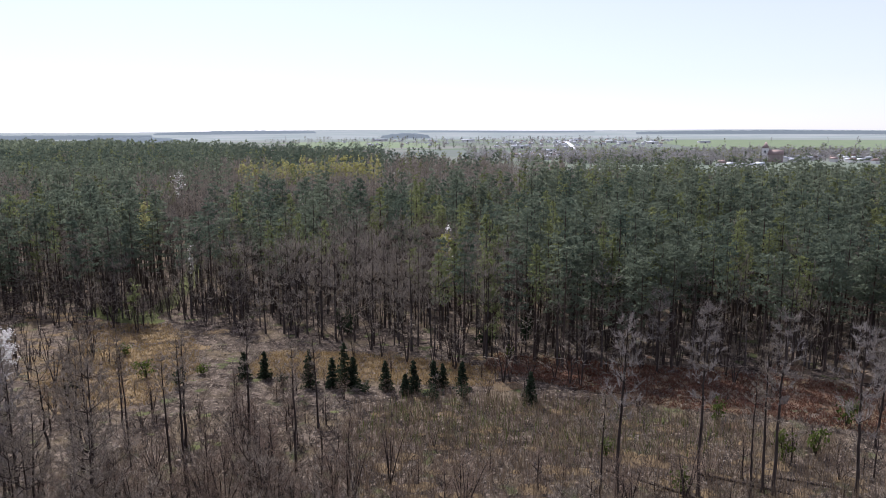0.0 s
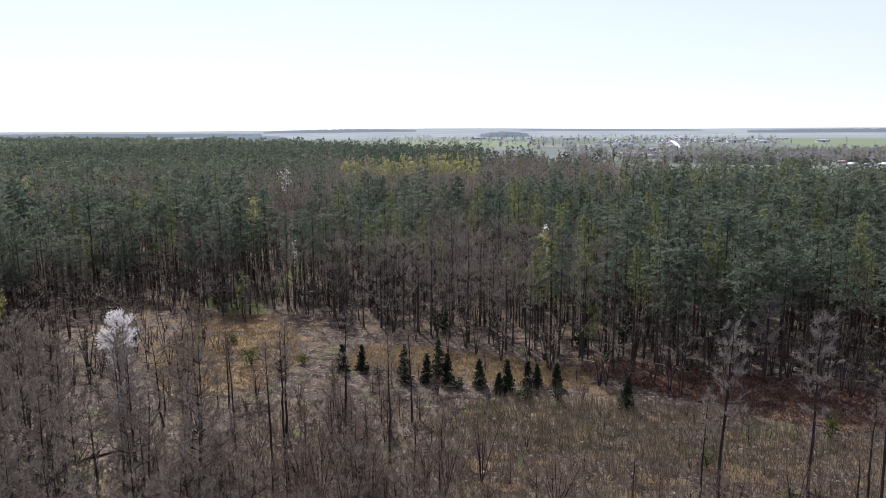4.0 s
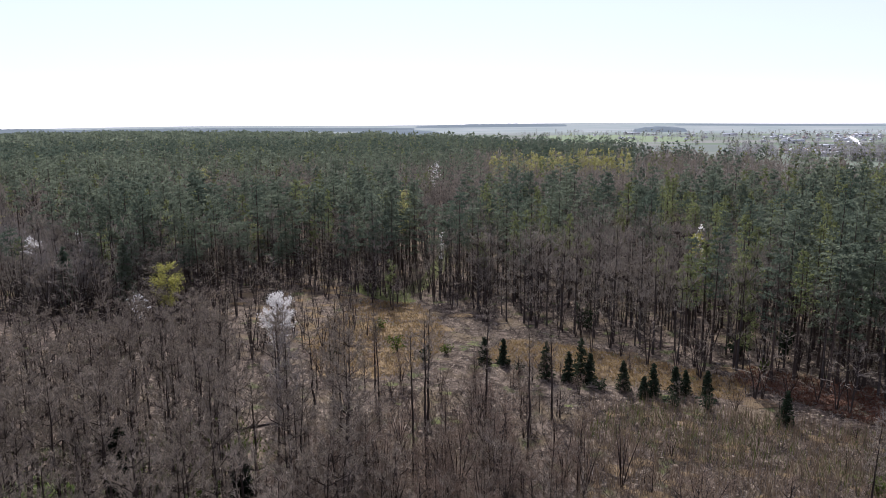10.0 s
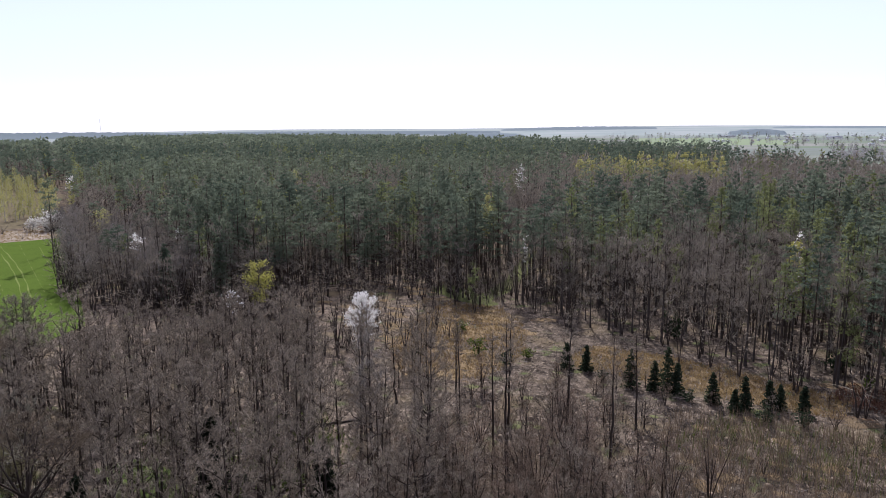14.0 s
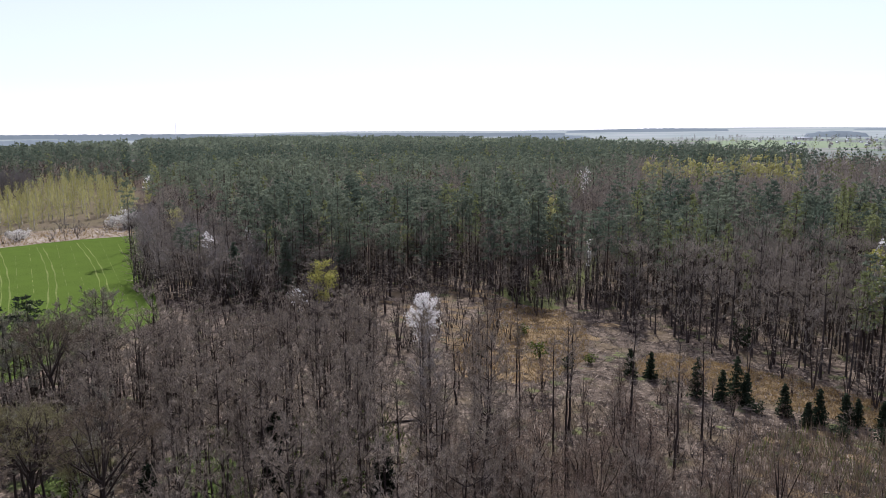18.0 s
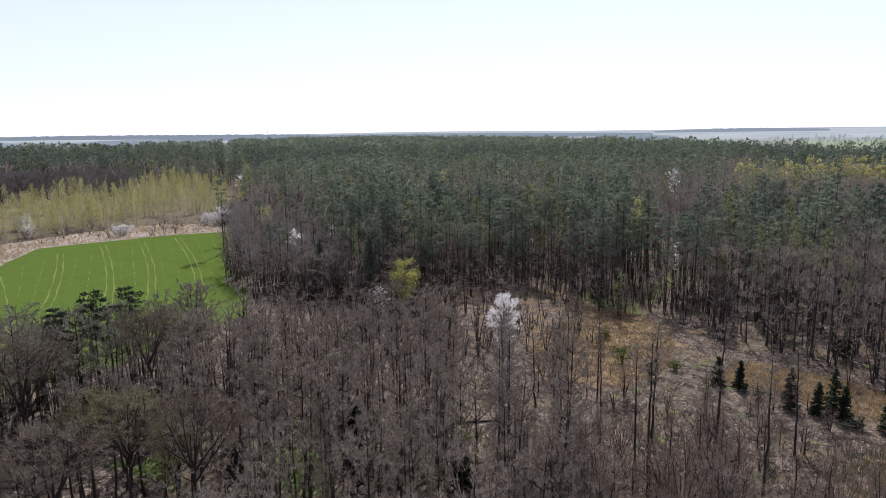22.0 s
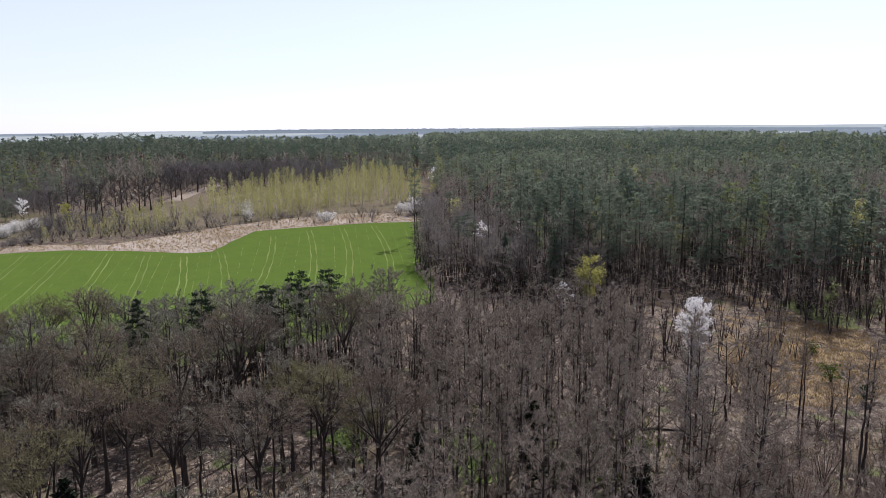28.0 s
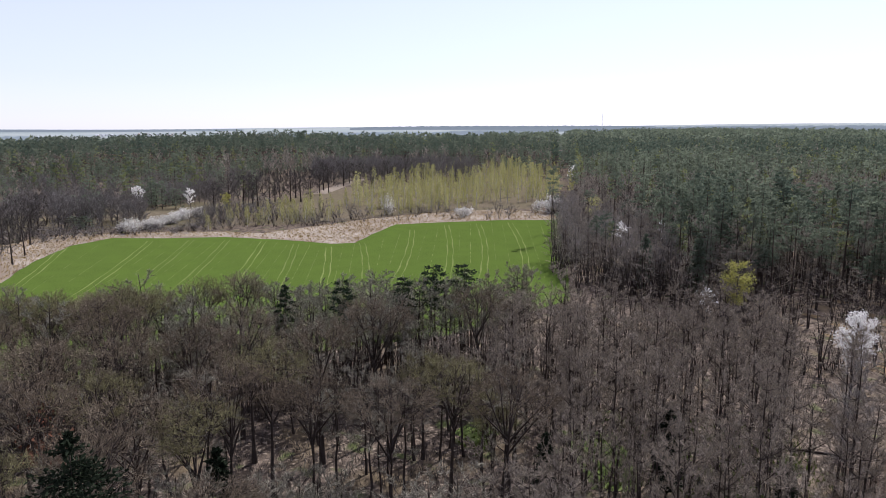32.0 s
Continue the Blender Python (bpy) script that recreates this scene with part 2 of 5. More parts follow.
def bare_tree(r, h, base, spread, limbs, twigs, sprays, w, sides=5, r0=None, rise=(0.5, 1.1), segs=6, bend=0.15, solid=True, short=1.0, outer=1.0):
    """A leafless tree: stem, limbs, twigs and fine sprays."""
    P, R, (TV, TT) = stem(r, h - spread * 0.45, r0 or 0.008 * h + 0.04, 0.02, segs, sides, bend)
    fine = []
    s = base + (1 - base) * (np.arange(limbs) + r.uniform(0, 1, limbs)) / limbs
    start = along(P, s)
    a = np.arange(limbs) * 2.4 + r.uniform(0, 6.28)
    prof = np.sin(np.clip((s - base) / (1 - base), 0, 1) * 1.9 + 0.75)
    L = spread * np.clip(prof, 0.66, 1) * r.uniform(0.75, 1.2, limbs)
    up = r.uniform(*rise, limbs)
    d0 = unit(np.stack([np.cos(a), np.sin(a), up], 1))
    if solid:
        # each limb starts from three corners of the stem, so that the wood is one piece
        ring = np.clip((s * segs).astype(int), 1, segs - 1)
        feet = []
        for i in range(limbs):
            k = ring[i] * sides
            q = int(np.argmax((TV[k:k + sides] - P[ring[i]]) @ d0[i]))
            feet.append((k + q, k + (q + 1) % sides))
        start = np.array([TV[list(f)].mean(0) for f in feet])
    d1 = unit(d0 + np.array((0, 0, 0.5)) + r.normal(0, 0.25, (limbs, 3)))
    mid = start + d0 * L[:, None] * 0.5
    tip = mid + d1 * L[:, None] * 0.6
    rad = np.clip(0.012 * L + 0.012, 0.015, 0.2)
    if solid:
        Vs, Ts, n = [TV], [TT], len(TV)
        for i in range(limbs):
            side = unit(np.cross(d0[i], (0, 0, 1.0)))
            over = np.cross(side, d0[i])
            Vs.append([mid[i] - side * rad[i] * 0.8, mid[i] + side * rad[i] * 0.8, mid[i] + over * rad[i] * 0.9, tip[i], start[i] + over * rad[i] * 1.6])
            f = (*feet[i], n + 4)
            t3 = []
            for q in range(3):
                u0, u1, m0, m1 = f[q], f[(q + 1) % 3], n + q, n + (q + 1) % 3
                t3 += [(u0, u1, m1), (u0, m1, m0), (m0, m1, n + 3)]
            Ts.append(t3)
            n += 5
        TV, TT = np.concatenate(Vs), np.concatenate(Ts)
    else:
        fine.append(blades(start, tip, w * 2.2, r))
    wood = [(TV, TT)]
    if twigs:
        i = np.repeat(np.arange(limbs), twigs)
        f = r.uniform(0.25, 1.0, len(i))[:, None] ** outer
        A = np.where(f < 0.5, start[i] + (mid - start)[i] * f * 2, mid[i] + (tip - mid)[i] * (f * 2 - 1))
        d = unit(d1[i] * 0.8 + r.normal(0, 0.55, A.shape) + np.array((0, 0, 0.35)))
        B = A + d * (short * L[i] * r.uniform(0.25, 0.55, len(i)))[:, None]
        fine.append(blades(A, B, w * 1.4, r))
        top = along(P, r.uniform(0.9, 1, twigs * 2))
        fine.append(blades(top, top + unit(r.normal(0, 0.6, top.shape) + np.array((0, 0, 0.9))) * spread * 0.3, w * 1.2, r))
        if sprays:
            j = np.repeat(np.arange(len(A)), sprays)
            C = A[j] + (B - A)[j] * r.uniform(0.2, 1.0, len(j))[:, None]
            e = unit(d[j] + r.normal(0, 0.75, C.shape) + np.array((0, 0, 0.25)))
            fine.append(blades(C, C + e * (short * spread * r.uniform(0.10, 0.28, len(j)))[:, None], w, r))
    return joined(wood), joined(fine)


def conifer(r, h, base, spread, clumps, per, size, sides=5, segs=4, point=1.0, droop=0.1, flat=0.45):
    """A pine, larch or spruce: bare lower stem and a crown of needle sprays set on boughs."""
    P, R, trunk = stem(r, h * 0.98, 0.0075 * h + 0.03, 0.012, segs, sides, 0.08)
    s = r.uniform(0, 1, clumps) ** 0.85
    if clumps > 80:  # boughs stand in loose whorls
        s = np.clip((np.round(s * 10) + r.normal(0, 0.2, clumps)) / 10, 0, 1)
    rad = spread * (1 - s) ** point * r.uniform(0.3, 1.12, clumps) + 0.08
    rad *= np.clip(0.45 + s * 3.0, 0, 1)
    a = r.uniform(0, 6.28, clumps)
    C = along(P, base + (1 - base) * s)
    C = C + np.stack([np.cos(a) * rad, np.sin(a) * rad, -droop * rad + 0.0 * a], 1)
    j = np.repeat(np.arange(clumps), per)
    foot = along(P, base + (1 - base) * s * 0.97)
    out = np.stack([np.cos(a), np.sin(a), 0.1 + 0 * a], 1)[j]
    A = foot[j] + (C - foot)[j] * r.uniform(0.35, 1.0, len(j))[:, None] + r.normal(0, size * 0.12, (len(j), 3))
    d = unit(out * 0.8 + r.normal(0, 0.6, out.shape) + np.array((0, 0, 0.12)))
    taper = size * (1.12 - 0.28 * s[j])
    crown = blades(A - d * (taper * 0.3)[:, None], A + d * (taper * r.uniform(0.6, 1.2, len(j)))[:, None], taper * 0.64, r, flat * 3)
    bough = blades(foot, C, 0.06, r) if clumps > 45 else None
    return trunk, (joined([crown, bough]) if bough else crown)


def pine_tree(r, h, base, spread, clumps, per, size, sides=5, segs=4, flat=0.5, cone=0.0):
    """A pine: bare stem, then a domed crown of separate needle clouds at the ends of its boughs."""
    P, R, trunk = stem(r, h * 0.97, 0.0075 * h + 0.03, 0.015, segs, sides, 0.1)
    s = np.clip((np.arange(clumps) + r.uniform(0, 1, clumps)) / clumps, 0, 1) ** 0.9
    prof = np.where(s < 0.35, 0.5 + 1.43 * s, np.sqrt(np.clip(1 - ((s - 0.35) / 0.72) ** 2, 0.02, 1)))
    prof = prof * (1 - cone) + cone * (1.02 - s) ** 0.8 * np.clip(0.6 + 3 * s, 0, 1)
    a = np.arange(clumps) * 2.4 + r.uniform(-0.6, 0.6, clumps) + r.uniform(0, 6.28)
    rad = spread * prof * r.uniform(0.35, 0.95, clumps)
    foot = along(P, base + (1 - base) * s * 0.95)
    out = np.stack([np.cos(a), np.sin(a), 0 * a], 1)
    C = foot + out * rad[:, None] + np.array((0, 0, 0.12)) * rad[:, None]
    big = spread * r.uniform(0.26, 0.46, clumps) * (1.1 - (0.35 + 0.3 * cone) * s)
    j = np.repeat(np.arange(clumps), per)
    g = r.normal(0, 0.55, (len(j), 3)) * np.array((1, 1, flat))
    A = C[j] + g * big[j][:, None]
    d = unit(g * np.array((1, 1, 1.4)) + out[j] * 0.35 + r.normal(0, 0.3, g.shape) + np.array((0, 0, 0.35)))
    L = size * r.uniform(0.6, 1.25, len(j))
    crown = blades(A - d * (L * 0.35)[:, None], A + d * (L * 0.65)[:, None], L * 0.75, r, 0.6)
    bough = blades(foot, C, 0.10, r) if clumps > 16 else None
    return trunk, (joined([crown, bough]) if bough else crown)


def leafy(r, h, base, spread, count, size, stems=1, r0=None, limbs=14, wide=0.5, flat=0.0, loose=0.16):
    """A leafy or blossoming tree or bush: stems with limbs and loose leaf sprays round them."""
    wood, leaves = [], []
    for k in range(stems):
        lean = 0.02 if stems == 1 else 0.28
        P, R, trunk = stem(r, h * (1 if stems == 1 else r.uniform(0.7, 0.95)), r0 or 0.006 * h + 0.03, lean, 4, 4, 0.15)
        wood.append(trunk)
        s = base + (1 - base) * r.uniform(0, 0.95, limbs)
        a = r.uniform(0, 6.28, limbs)
        rr = spread * np.sin(np.clip((s - base) / (1 - base) * 2.5 + 0.45, 0, 3.0)) ** wide
        A = along(P, s)
        B = A + np.stack([np.cos(a), np.sin(a), r.uniform(0.3, 0.9, limbs)], 1) * rr[:, None] * 0.85
        leaves.append(blades(A, B, 0.06, r))
        j = r.integers(0, limbs, count // stems)
        C = A[j] + (B - A)[j] * r.uniform(0.25, 1.15, len(j))[:, None] + r.normal(0, spread * loose, (len(j), 3))
        C[:, 2] = np.maximum(C[:, 2], 0.15)
        leaves.append(tufts(C, size, r, flat))
    return joined(wood), joined(leaves)


def ground_height(x, y):
    """Flat land with a low wooded rise and distant hills."""
    x, y = np.asarray(x, float), np.asarray(y, float)
    d, a = np.hypot(x, y), np.arctan2(-x, y)
    far = np.clip((d - 2600) / 2300, 0, 1)
    z = far ** 1.3 * (24 + 7 * np.sin(a * 3.1 + 1) + 4 * np.sin(a * 11.3))
    z = z + 9 * np.exp(-(((x + 820) / 130) ** 2 + ((y - 150) / 170) ** 2))
    return z


def put(x, y, turn=None, size=1.0, wide=None):
    t = rng.uniform(0, 6.28) if turn is None else turn
    wide = size if wide is None else wide
    return Matrix.Translation((x, y, float(ground_height(x, y)) - 0.03)) @ Matrix.Rotation(t, 4, "Z") @ Matrix.Diagonal((wide, wide, size, 1))


def tree_thing(name, pair, wood, leaf, label, category, group, crown_name="crown"):
    """One tree: an Empty at its foot with trunk and crown."""
    root = new(name)
    for part_name, (V, T), mt in (("trunk", pair[0], wood), (crown_name, pair[1], leaf)):
        if len(T):
            o = new(part_name, mesh_from(part_name, V, T, [mt]))
            o.parent = root
    return tagged(root, label, category, group)


def plant(originals, spots):
    """Stands copies of the given trees at the spots (x, y, height factor, width factor); the originals take the first ones."""
    for k, (x, y, s, w) in enumerate(spots):
        m = put(x, y, None, s, w)
        if k < len(originals):
            originals[k].matrix_basis = m
        else:
            copy_thing(originals[k % len(originals)], m).matrix_basis = m


def wood_stuff(name, pairs, spots, wood, leaf, label, category):
    """Many trees joined into one uncounted wood."""
    Vs, Ts, Ss, tone, n = [], [], [], [], 0
    spots = np.asarray(spots, float)
    if not len(spots):
        return None
    pick = rng.integers(0, len(pairs), len(spots))
    turn = rng.uniform(0, 6.28, len(spots))
    gz = ground_height(spots[:, 0], spots[:, 1])
    for q, ((V0, T0), (V1, T1)) in enumerate(pairs):
        V = np.concatenate([V0, V1])
        T = np.concatenate([T0, np.asarray(T1) + len(V0)])
        S = np.concatenate([np.zeros(len(T0), np.int32), np.ones(len(T1), np.int32)])
        idx = np.where(pick == q)[0]
        if not len(idx):
            continue
        c, s = np.cos(turn[idx])[:, None], np.sin(turn[idx])[:, None]
        w = spots[idx, 3][:, None]
        X = (V[:, 0] * c - V[:, 1] * s) * w + spots[idx, 0][:, None]
        Y = (V[:, 0] * s + V[:, 1] * c) * w + spots[idx, 1][:, None]
        Z = V[:, 2] * spots[idx, 2][:, None] + gz[idx][:, None] - 0.03
        Vs.append(np.stack([X, Y, Z], 2).reshape(-1, 3))
        Ts.append((T[None] + (np.arange(len(idx)) * len(V))[:, None, None]).reshape(-1, 3) + n)
        Ss.append(np.tile(S, len(idx)))
        tone.append(np.repeat(rng.uniform(-0.5, 0.7, len(idx)), len(T)))
        n += len(V) * len(idx)
    me = mesh_from(name, np.concatenate(Vs), np.concatenate(Ts), [wood, leaf], np.concatenate(Ss))
    me.attributes.new("tone", "FLOAT", "FACE").data.foreach_set("value", np.concatenate(tone).astype(np.float32))
    return tagged(new(name, me), label, category, "", "stuff")


def at(az, d):
    return -d * math.sin(radians(az)), d * math.cos(radians(az))


# ---- ground ----


def ground_material():
    m, t, out = nodes_of("ground_cover")
    p = t.nodes.new("ShaderNodeBsdfPrincipled")
    p.inputs["Roughness"].default_value = 1.0
    p.inputs["Specular IOR Level"].default_value = 0.0
    litter = mixer(t, noise_at(t, 0.45, 14, 0.38, 0.66), (0.026, 0.020, 0.016), (0.160, 0.124, 0.094))
    litter = mixer(t, noise_at(t, 4.5, 8, 0.46, 0.66, None, 17), litter, (0.045, 0.036, 0.030))
    litter = mixer(t, noise_at(t, 1.6, 12, 0.55, 0.64, None, 43), litter, (0.215, 0.172, 0.132))
    litter = mixer(t, noise_at(t, 0.13, 5, 0.52, 0.72, None, 9), litter, (0.13, 0.10, 0.062))
    litter = mixer(t, noise_at(t, 0.22, 3, 0.6, 0.7, None, 55), litter, (0.075, 0.085, 0.035))
    # farmland past the woods: long strips of green, brown and straw, haze greyed in
    g = t.nodes.new("ShaderNodeNewGeometry")
    mp = t.nodes.new("ShaderNodeMapping")
    mp.inputs["Scale"].default_value = (0.0022, 0.0055, 0.0)
    mp.inputs["Rotation"].default_value = (0, 0, 0.5)
    t.links.new(g.outputs["Position"], mp.inputs[0])
    vo = t.nodes.new("ShaderNodeTexVoronoi")
    vo.inputs["Scale"].default_value = 1.0
    t.links.new(mp.outputs[0], vo.inputs["Vector"])
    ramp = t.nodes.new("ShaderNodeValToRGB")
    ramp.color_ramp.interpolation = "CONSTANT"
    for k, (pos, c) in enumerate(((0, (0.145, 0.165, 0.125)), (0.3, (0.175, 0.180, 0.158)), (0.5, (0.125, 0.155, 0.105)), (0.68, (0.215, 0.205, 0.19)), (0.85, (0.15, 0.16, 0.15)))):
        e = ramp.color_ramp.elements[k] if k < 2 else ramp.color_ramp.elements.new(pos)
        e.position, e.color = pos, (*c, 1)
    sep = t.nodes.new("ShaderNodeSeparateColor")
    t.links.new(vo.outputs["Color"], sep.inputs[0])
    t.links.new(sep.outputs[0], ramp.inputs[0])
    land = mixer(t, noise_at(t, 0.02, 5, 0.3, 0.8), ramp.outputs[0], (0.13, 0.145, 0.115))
    ln = t.nodes.new("ShaderNodeVectorMath")
    ln.operation = "LENGTH"
    t.links.new(g.outputs["Position"], ln.inputs[0])
    far = t.nodes.new("ShaderNodeMapRange")
    far.inputs[1].default_value, far.inputs[2].default_value = 500, 640
    xyz = t.nodes.new("ShaderNodeSeparateXYZ")
    t.links.new(g.outputs["Position"], xyz.inputs[0])
    lean = t.nodes.new("ShaderNodeMath")
    lean.operation = "MULTIPLY_ADD"
    lean.inputs[1].default_value = 0.6
    t.links.new(xyz.outputs[0], lean.inputs[0])
    t.links.new(ln.outputs["Value"], lean.inputs[2])
    t.links.new(lean.outputs[0], far.inputs[0])
    # towards the horizon the land colour fades into a painted blue-grey haze
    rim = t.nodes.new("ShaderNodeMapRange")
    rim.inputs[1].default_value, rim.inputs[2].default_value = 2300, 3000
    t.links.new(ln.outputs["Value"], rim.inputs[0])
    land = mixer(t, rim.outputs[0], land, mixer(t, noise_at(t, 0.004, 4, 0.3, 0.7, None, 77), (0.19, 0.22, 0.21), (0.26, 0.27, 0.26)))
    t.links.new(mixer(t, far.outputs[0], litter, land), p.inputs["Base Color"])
    b = t.nodes.new("ShaderNodeBump")
    b.inputs["Strength"].default_value, b.inputs["Distance"].default_value = 0.35, 0.2
    t.links.new(noise_at(t, 1.1, 8, 0.2, 0.8), b.inputs["Height"])
    t.links.new(b.outputs[0], p.inputs["Normal"])
    t.links.new(p.outputs[0], out.inputs[0])
    return m


rings = np.concatenate([[0], np.geomspace(20, 4950, 90)])
turns = np.linspace(0, 2 * math.pi, 217)[:-1]
GX, GY = np.outer(rings, -np.sin(turns)), np.outer(rings, np.cos(turns))
GV = np.stack([GX, GY, ground_height(GX, GY)], 2).reshape(-1, 3)
n_t = len(turns)
ii, jj = np.meshgrid(np.arange(len(rings) - 1), np.arange(n_t), indexing="ij")
ii, jj = ii.ravel(), jj.ravel()
qa, qb, qc, qd = ii * n_t + jj, ii * n_t + (jj + 1) % n_t, (ii + 1) * n_t + (jj + 1) % n_t, (ii + 1) * n_t + jj
GT = np.concatenate([np.stack([qa, qc, qb], 1), np.stack([qa, qd, qc], 1)])
tagged(new("ground", mesh_from("ground", GV, GT, [ground_material()])), "leaf-littered forest floor and clearing, farmland beyond, far haze in its colour", "ground", "", "structure")


def patch(name, outline, z, material, label, category, rough=1.5, step=3.0, smooth=True):
    """A flat patch of ground cover with a frayed edge."""
    pts = []
    for k, a in enumerate(outline):
        b = outline[(k + 1) % len(outline)]
        n = max(1, int(math.dist(a, b) / step))
        for i in range(n):
            x, y = a[0] + (b[0] - a[0]) * i / n, a[1] + (b[1] - a[1]) * i / n
            q = noise.noise_vector((x * 0.12, y * 0.12, 3.0)) * rough + noise.noise_vector((x * 0.5, y * 0.5, 9.0)) * rough * 0.4
            pts.append((x + q[0], y + q[1], z))
    bm = bmesh.new()
    f = bm.faces.new([bm.verts.new(p) for p in pts])
    if f.normal.z < 0:
        f.normal_flip()
    bmesh.ops.triangulate(bm, faces=bm.faces[:])
    me = bpy.data.meshes.new(name)
    bm.to_mesh(me)
    bm.free()
    me.materials.append(material)
    return tagged(new(name, me), label, category, "", "structure")


CROP = solid_material("young_cereal", (0.047, 0.076, 0.014), (0.104, 0.138, 0.030), 2.2, 0.9, None, 0.3, (0.064, 0.094, 0.018))
TRACK = solid_material("tractor_track_soil", (0.085, 0.118, 0.030), (0.165, 0.178, 0.062), 0.5)
VERGE = solid_material("dry_verge_grass", (0.145, 0.118, 0.088), (0.37, 0.318, 0.255), 0.8, 1.0, None, 0.5, (0.17, 0.135, 0.10))
PALE = solid_material("pale_meadow", (0.085, 0.068, 0.046), (0.19, 0.155, 0.105), 0.5, 1.0, None, 0.3, (0.10, 0.085, 0.05))
SOIL = solid_material("straw_litter", (0.12, 0.088, 0.048), (0.25, 0.18, 0.10), 1.2, 1.0, None, 0.6, (0.14, 0.10, 0.06))
RUST = solid_material("bracken_litter", (0.085, 0.050, 0.036), (0.17, 0.10, 0.068), 1.2, 1.0, None, 0.6, (0.13, 0.10, 0.06))
FRESH_GRASS = solid_material("fresh_grass", (0.068, 0.095, 0.026), (0.125, 0.15, 0.05), 1.5, 1.0, None, 0.4)
GREEN = solid_material("mossy_grass", (0.075, 0.085, 0.032), (0.15, 0.15, 0.07), 1.0, 1.0, None, 0.4)

FIELD_FAR = [(-257, 177), (-267, 158), (-273, 134), (-277, 109), (-256, 91), (-240, 79), (-242, 71), (-259, 57), (-276, 39), (-283, 19), (-293, 0), (-281, -13), (-251, -23), (-222, -28)]
patch("field", FIELD_FAR + [(-140, -44), (-126, 10), (-124, 60), (-136, 98), (-171, 122)], 0.05, CROP, "bright green field of young cereal", "field", 0.5)
VERGE_FAR = [(-290, -40), (-310, -18), (-304, 5), (-299, 24), (-288, 42), (-279, 55), (-285, 71), (-296, 98), (-304, 124), (-306, 150), (-303, 174), (-278, 192), (-262, 190)]
patch("verge", [(-215, -38)] + VERGE_FAR + FIELD_FAR, 0.03, VERGE, "strip of dry pinkish-beige grass along the field", "verge", 1.6)
patch("meadow", [(-312, 26), (-300, 60), (-300, 96), (-308, 140), (-300, 190), (-420, 300), (-520, 300), (-520, 200), (-440, 130), (-400, 80), (-420, 10), (-400, -60), (-330, -50)], 0.02, PALE, "pale dry meadow under young birches", "meadow", 4)
patch("sand_path", [(-420, 120), (-440, 132), (-470, 150), (-520, 182), (-524, 176), (-474, 142), (-446, 124), (-424, 112)], 0.06, VERGE, "pale sandy path between the trees", "path", 1)


def dappled(name, outline, z, material, label, category, count, low, high):
    """Ground cover in many small irregular spots."""
    O = np.array(outline, float)
    Vs, Ts, n, k = [], [], 0, 0
    while k < count:
        p = rng.uniform(O.min(0), O.max(0))
        inside = False
        for i in range(len(O)):
            a, b = O[i], O[(i + 1) % len(O)]
            if (a[1] > p[1]) != (b[1] > p[1]) and p[0] < (b[0] - a[0]) * (p[1] - a[1]) / (b[1] - a[1]) + a[0]:
                inside = not inside
        if not inside and rng.uniform() > 0.12:
            continue
        k += 1
        m = 11
        q = np.arange(m) / m * 6.2832
        w = rng.uniform(low, high) * rng.uniform(0.55, 1.25, m)
        Vs.append(np.column_stack([p[0] + np.cos(q) * w * 1.5, p[1] + np.sin(q) * w, np.full(m, z + 0.0004 * k)]))
        Vs.append([(p[0], p[1], z + 0.0004 * k + 0.04)])
        Ts.append([(n + i, n + (i + 1) % m, n + m) for i in range(m)])
        n += m + 1
    return tagged(new(name, mesh_from(name, np.concatenate(Vs), np.concatenate(Ts), [material])), label, category, "", "stuff")


patch("moss_patch", [(-58, 52), (-66, 58), (-73, 60), (-76, 54), (-68, 50), (-62, 48)], 0.03, FRESH_GRASS, "bright green grass beneath the alders", "grass patch", 1.5)
patch("moss_patch", [(-76, 42), (-80, 47), (-85, 45), (-82, 40)], 0.03, FRESH_GRASS, "bright green grass beneath the alders", "grass patch", 1.2)
dappled("straw_patch", [(-58, 100), (-47, 104), (-45, 120), (-52, 138), (-60, 150), (-72, 150), (-74, 130), (-68, 112)], 0.02, SOIL, "orange straw-coloured dry grass in the clearing", "grass patch", 105, 0.5, 2.2)
dappled("straw_patch", [(-36, 118), (-20, 116), (-6, 113), (6, 112), (8, 120), (-6, 126), (-20, 130), (-34, 130)], 0.02, SOIL, "orange straw-coloured dry grass in the clearing", "grass patch", 90, 0.5, 2.0)
dappled("straw_patch", [(-14, 80), (-14, 102), (0, 106), (26, 100), (50, 84), (50, 70), (10, 68)], 0.02, SOIL, "thin dry grass between the saplings", "grass patch", 110, 0.4, 1.6)
dappled("straw_patch", [(-62, 112), (-72, 112), (-92, 130), (-108, 158), (-98, 168), (-82, 160), (-70, 140)], 0.02, SOIL, "thin dry grass at the wood's edge", "grass patch", 70, 0.5, 2.0)
dappled("bracken_patch", [(6, 121), (20, 112), (34, 103), (50, 98), (62, 92), (75, 92), (80, 104), (62, 112), (44, 118), (24, 124), (10, 128)], 0.025, RUST, "rust-red dead bracken on the ground", "bracken", 190, 0.6, 2.2)
dappled("moss_patch", [(-70, 100), (-48, 110), (-46, 124), (-60, 140), (-40, 132), (0, 122), (40, 100), (60, 84), (40, 76), (-30, 90)], 0.015, GREEN, "thin green moss and grass in the clearing", "grass patch", 34, 0.3, 1.0)
